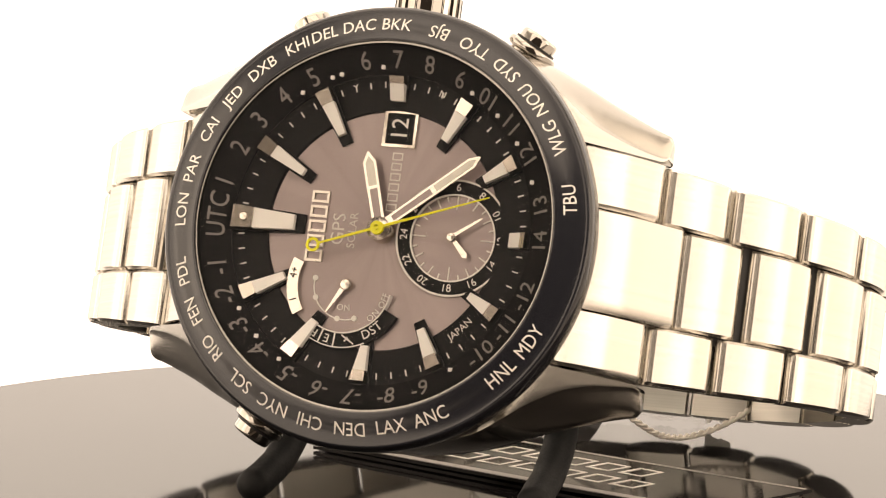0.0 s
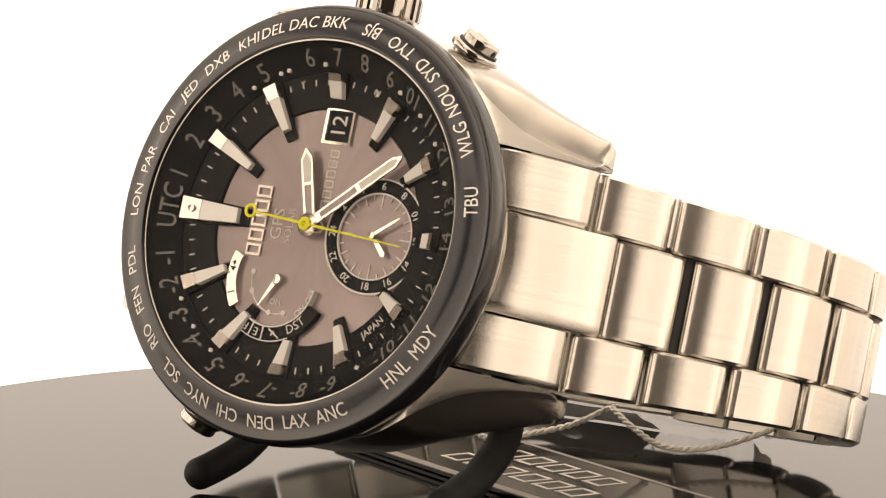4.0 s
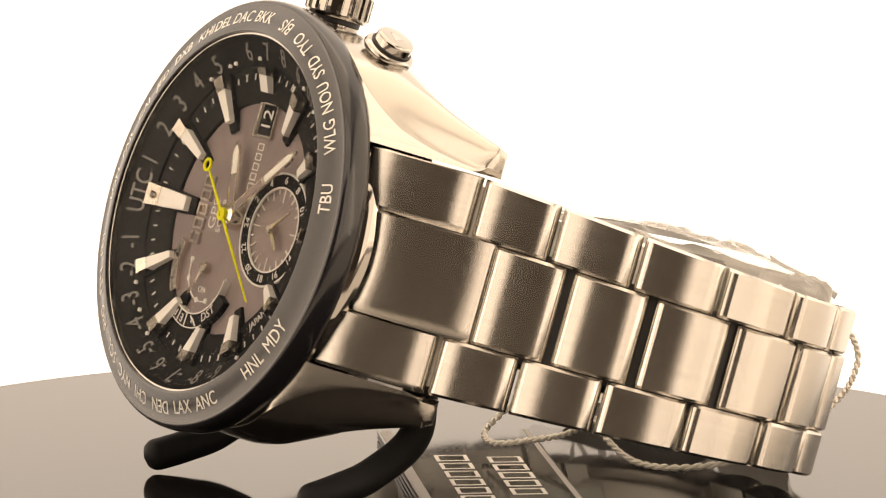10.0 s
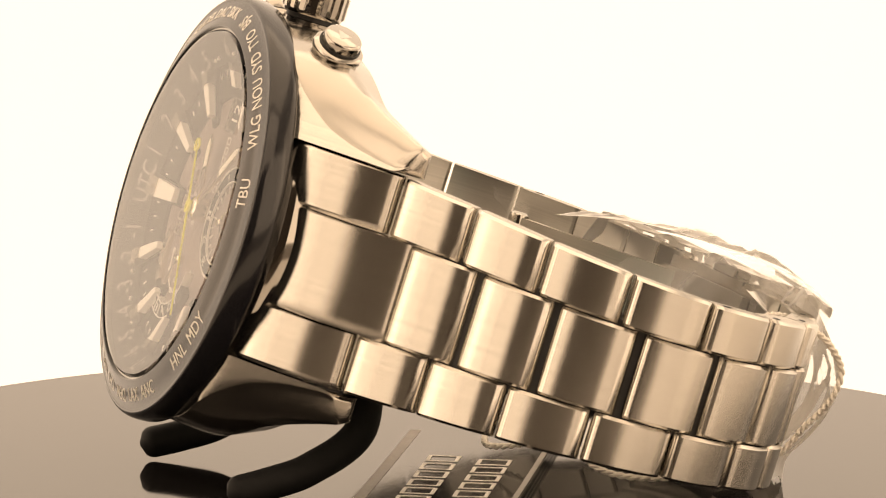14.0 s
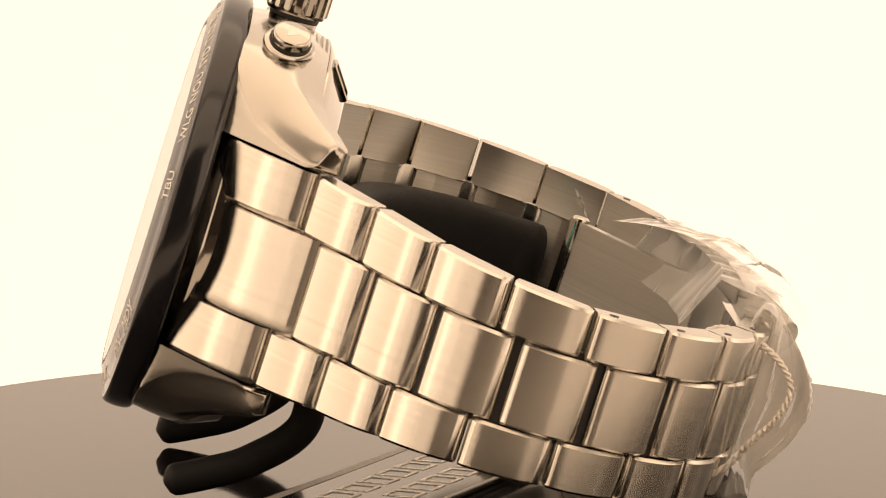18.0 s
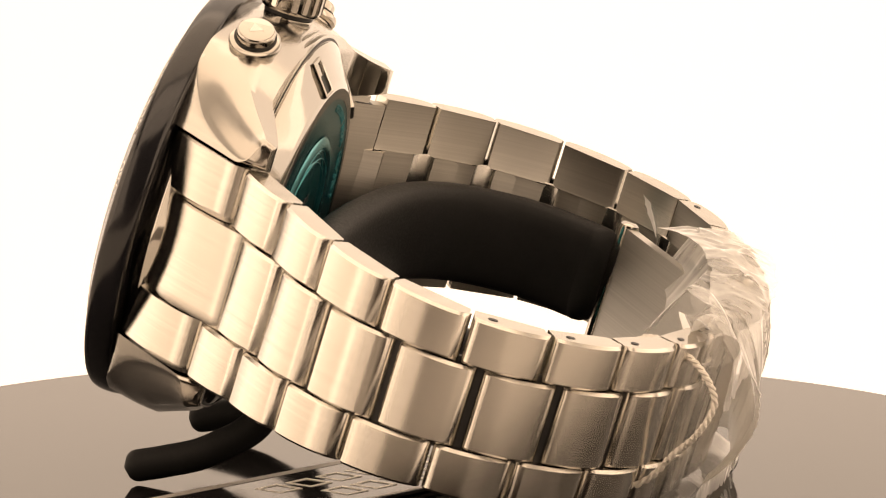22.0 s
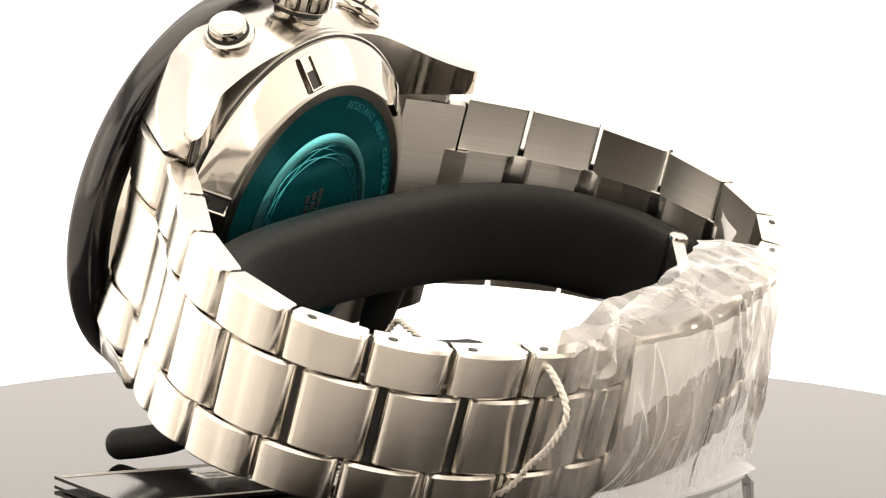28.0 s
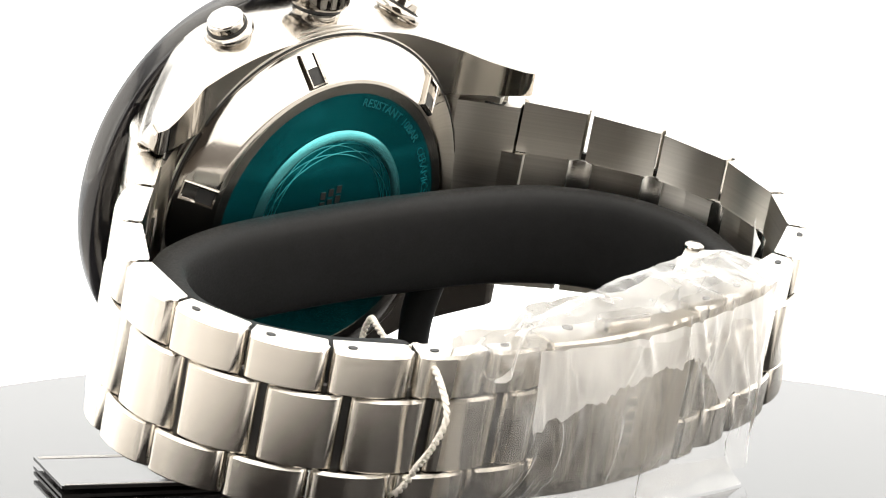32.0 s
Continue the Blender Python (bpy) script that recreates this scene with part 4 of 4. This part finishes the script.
def build_cord():
    cord = empty("tag_cord", "white twisted cord looped round the bracelet and tied to the tag", "cord")
    twisted("strand", [(31.0, 13.0, 15.0), (33.0, 15.2, 17.4), (35.0, 17.8, 19.2), (36.7, 20.3, 18.6), (38.6, 22.9, 16.4), (39.5, 24.2, 13.2), (39.4, 22.6, 10.0), (38.4, 20.2, 7.6), (37.0, 17.0, 4.4), (33.0, 11.5, 2.6), (28.5, 6.5, 1.9),
                       (25.0, 3.2, 2.6), (21.8, 2.6, 4.6), (19.0, 4.0, 6.5)], cord)
    twisted("strand", [(19.0, 4.0, 6.5), (14.5, 5.0, 4.2), (10.0, 4.6, 3.0), (6.0, 3.0, 2.4), (3.5, 4.5, 3.2), (5.0, 7.0, 6.0)], cord)
    twisted("strand", [(10.8, -3.2, 12.6), (11.2, -2.6, 15.4), (12.2, -1.0, 17.5), (13.8, 0.8, 16.9), (18.0, 5.2, 15.2), (25.0, 10.4, 14.6), (31.0, 13.0, 15.0)], cord)
    return cord


FILM_LINE = [(27.5, -62.9), (19.3, -65.0), (11.8, -65.9), (5.0, -66.6), (-3.0, -66.2), (-9.9, -65.0), (-15.0, -63.8), (-21.0, -62.2), (-29.8, -58.4)]


def under(u):
    """Height w of the clasp and links under the film at u."""
    for (a, wa), (b, wb) in zip(FILM_LINE, FILM_LINE[1:]):
        if u >= b:
            return wa + (wb - wa) * (a - u) / (a - b)
    return FILM_LINE[-1][1]


def creases(rnd, n, u0, u1, v0, v1, steep):
    """Straight folds: a point, a direction, a half length, a height and a width each."""
    out = []
    for _ in range(n):
        a = radians(90 + rnd.uniform(-steep, steep))
        out.append((rnd.uniform(u0, u1), rnd.uniform(v0, v1), math.cos(a), math.sin(a), rnd.uniform(2.5, 7.0), rnd.uniform(0.18, 0.6), rnd.uniform(0.16, 0.45)))
    return out


def folded(lines, u, v):
    h = 0.0
    for cu, cv, dx, dy, half, high, wide in lines:
        along = (u - cu) * dx + (v - cv) * dy
        off = abs((v - cv) * dx - (u - cu) * dy)
        if off < wide * 2.2 and abs(along) < half:
            h += high * max(0.0, 1 - off / (wide * 2.2)) * (1 - (along / half) ** 2)
    return h


def build_film():
    film = empty("plastic_film", "clear protective film wrapped loosely round the clasp", "wrapping", WATCH)
    rnd = random.Random(41)
    outer_folds = creases(rnd, 34, 22, -24, 9, -8, 32)
    inner_folds = creases(rnd, 18, 18, -22, -2, 12, 80)

    # a loose sleeve: up inside the clasp, over its upper edge, down the outside to a hem near the table
    def sleeve(name, u0, u1, n_u, inside, over, hem_at, grow, mat, label, seed):
        rings = []
        for i in range(n_u + 1):
            f = i / n_u
            u = u0 + (u1 - u0) * f
            base = under(u) - 0.7 - grow
            stand = max(0.0, min(1.0, (23.5 - u) / 4.0)) * max(0.0, min(1.0, (u + 25) / 4.0))
            puff = smooth_line(u, [(-26, 0.5), (-12, 0.9), (2, 1.3), (12, 2.8), (19, 4.6), (24, 4.0)])
            hem = hem_at(u) + 0.9 * noise.noise(Vector((u * 0.45, seed, 8))) + 0.5 * noise.noise(Vector((u * 1.6, seed, 2)))
            edge = 1.0 * noise.noise(Vector((seed, u * 0.12, 4))) + 0.2 * noise.noise(Vector((seed, u * 0.45, 6)))
            lip = base + 1.6 + 5.2 * min(stand, max(0.0, (16 - u) / 5.0))
            rim = 9.7 if over else 8.8
            loose = puff * (1 + 0.25 * noise.noise(Vector((u * 0.2, 3.0, 1.0)))) if over else 0.0
            prof = []
            for k in range(inside):
                t = 1 - k / max(1, inside - 1)
                prof.append((lip + 2.6 * stand * t + 0.3, 10.7 + edge * (1 - t) - (1.5 + 5.0 * stand) * t))
            for k in range(6 - over, 6):
                t = k / 6
                prof.append((lip + (base - lip) * t, 10.9 + edge * (1 - t) - 0.9 * t))
            for k in range(21):
                t = k / 20
                flare = 0.9 * t * t * max(0.0, min(1.0, (-14 - u) / 8.0)) + 0.5 * t * t * max(0.0, min(1.0, (u - 12) / 8.0))
                v = rim + (hem - rim) * t
                prof.append((base - (0.15 + loose * stand) * math.sin(math.pi * min(1.0, t * 1.15)) - flare - 2.2 * stand * max(0.0, (9.7 - v) / 19.3) ** 1.2, v))
            ring = []
            for j, (w, v) in enumerate(prof):
                g = noise.noise(Vector((u * 0.09, v * 0.13, 20.0 + seed)))
                if j >= len(prof) - 21:
                    c = folded(outer_folds, u, v)
                    ring.append((u, v, w - 0.25 * max(-0.6, g) - c))
                else:
                    c = folded(inner_folds, u, v + (w + 66) * 0.7)
                    ring.append((u + 0.5 * g, v + 0.5 * g + 0.35 * c, w + 0.5 * g + 0.3 * c))
            rings.append(ring)
        return part(name, from_rings(rings, closed=False, caps=False), mat, film, label, 50)

    def low_hem(u):
        return -9.6 if u > -14 else -9.6 + 0.12 * (u + 14)

    def high_hem(u):
        return 0.6 + 0.28 * (13 - u) if u > -1 else 4.5 if u > -9 else 4.5 - 1.0 * min(6.0, -9 - u)
    sleeve("film_sleeve", 23.5, -25.0, 240, 7, 5, low_hem, 0.0, clear_film, "clear film with fine sharp folds", 0.0)
    sleeve("film_fold", 14.5, -23.0, 200, 0, 0, high_hem, 0.35, milky_film, "second milky layer of film with a ragged hem", 3.0)
    # crumpled inner layer: from the folding arm over to the clasp's upper edge
    arm = spline([(-23.5, 8.6, -51.2), (-17.0, 10.2, -54.6), (-8.0, 11.4, -58.0), (2.0, 11.6, -60.6), (11.0, 10.6, -62.4), (17.0, 9.4, -63.6)], 14)
    rim = spline([(-26.5, 9.6, -60.8), (-19.0, 10.6, -64.6), (-9.0, 11.2, -66.6), (2.0, 11.5, -68.2), (11.0, 10.8, -68.8), (19.5, 9.2, -68.6)], 14)
    folds = creases(rnd, 30, -25, 18, 0, 10, 55)
    rings = []
    for p, r in zip(arm, rim):
        ring = []
        for k in range(15):
            f = k / 14
            c = p.lerp(r, f)
            g = noise.noise(Vector((c.x * 0.22, f * 2.2, 51.0))) + 0.35 * noise.noise(Vector((c.x * 0.5, f * 5.0, 17.0)))
            h = folded(folds, c.x, f * 10) * math.sin(math.pi * f)
            ring.append((c.x + 0.5 * g, c.y + 0.9 * math.sin(math.pi * f) * (0.6 + g) + 0.9 * h, c.z + 0.6 * g))
        rings.append(ring)
    part("film_crumple", from_rings(rings, closed=False, caps=False), crumpled_film, film, "crumpled film over the folding arm", 80)
    # a torn curl at the near end of the clasp
    a, b = Vector((14.0, 10.6, -61.5)), Vector((22.0, 7.2, -66.2))
    axis = (b - a).normalized()
    s = axis.cross(Vector((0, 1, 0))).normalized()
    t = s.cross(axis)
    rings = []
    for i in range(15):
        f = i / 14
        ring = []
        for k in range(15):
            ang = 0.4 + 4.9 * k / 14
            r = 1.3 + 0.9 * f + 0.07 * k + 0.15 * math.sin(5 * f + k)
            ring.append(tuple(a.lerp(b, f * (1 - 0.02 * k)) + s * math.cos(ang) * r + t * math.sin(ang) * r))
        rings.append(ring)
    part("film_curl", from_rings(rings, closed=False, caps=False), clear_film, film, "torn curl of film", 50)
    # loose hem of the sleeve lying on the table
    inv = WATCH.inverted()
    rings = []
    for i in range(41):
        f = i / 40
        x, y = 19.0 - 25.0 * f, 26.0 + 8.4 * f + 1.4 * math.sin(math.pi * f)
        ring = []
        for j in range(9):
            g = j / 8
            h = 0.15 + 2.4 * (1 - g) + 0.5 * (1 - g) * noise.noise(Vector((f * 5, g * 2, 2.0)))
            q = inv @ Vector(((x - 1.6 * (1 - g) + 0.4 * g) * MM, (y - 3.0 * (1 - g) + 0.6 * g) * MM, max(0.12, h) * MM))
            ring.append(tuple(c / MM for c in q))
        rings.append(ring)
    part("film_skirt", from_rings(rings, closed=False, caps=False), clear_film, film, "loose film lying under the clasp", 50)
    # a small torn flap standing up inside the bracelet
    rings = []
    for i in range(9):
        f = i / 8
        rings.append([(-32.0 - 3.0 * f + 0.3 * g, 8.4 + 1.0 * f - 3.4 * g * (1 - 0.6 * f), -51.5 + 4.2 * f + 0.5 * math.sin(3 * f + 2 * g)) for g in (0, 0.25, 0.5, 0.75, 1.0)])
    part("film_flap", from_rings(rings, closed=False, caps=False), clear_film, film, "small flap of film", 40)
    return film


build_setting()
TURNTABLE = build_turntable()
WATCH_OB, SECOND = build_watch()
STAND = build_stand()
TAG = build_tag()
CORD = build_cord()
FILM = build_film()

# the table turns clockwise, seen from above: seconds and degrees
TURN = [(0.0, 0.0), (1.0, -3.85), (2.0, -7.75), (3.0, -11.8), (4.5, -17.6), (6.0, -23.4), (7.0, -27.26), (8.0, -31.1), (9.0, -34.8), (10.0, -38.35), (11.0, -41.76), (12.0, -45.2), (13.0, -48.8),
        (14.0, -52.6), (15.5, -58.6), (17.0, -64.7), (18.0, -68.55), (19.0, -72.42), (20.0, -76.15), (21.0, -79.85), (22.0, -83.4), (23.0, -86.8), (24.0, -90.1), (25.0, -93.5), (26.5, -99.2),
        (28.0, -104.85), (29.0, -108.7), (30.0, -112.45), (31.0, -116.2), (32.0, -119.95)]


def motions():
    for thing in (TURNTABLE, WATCH_OB, STAND, TAG, CORD, FILM):
        rest = thing.matrix_basis.copy()
        walk(thing, [(t, pose(0, 0, 0, 0, 0, a) @ rest) for t, a in TURN])
    rows = []
    for k in range(33):
        a = 19.2 - 6 * k
        rows.append((float(k), pose(0, 0, 0, 0, 0, a)))
        if k < 32:
            rows.append((k + 0.1, pose(0, 0, 0, 0, 0, a - 6)))
    walk(SECOND, rows)


motions()
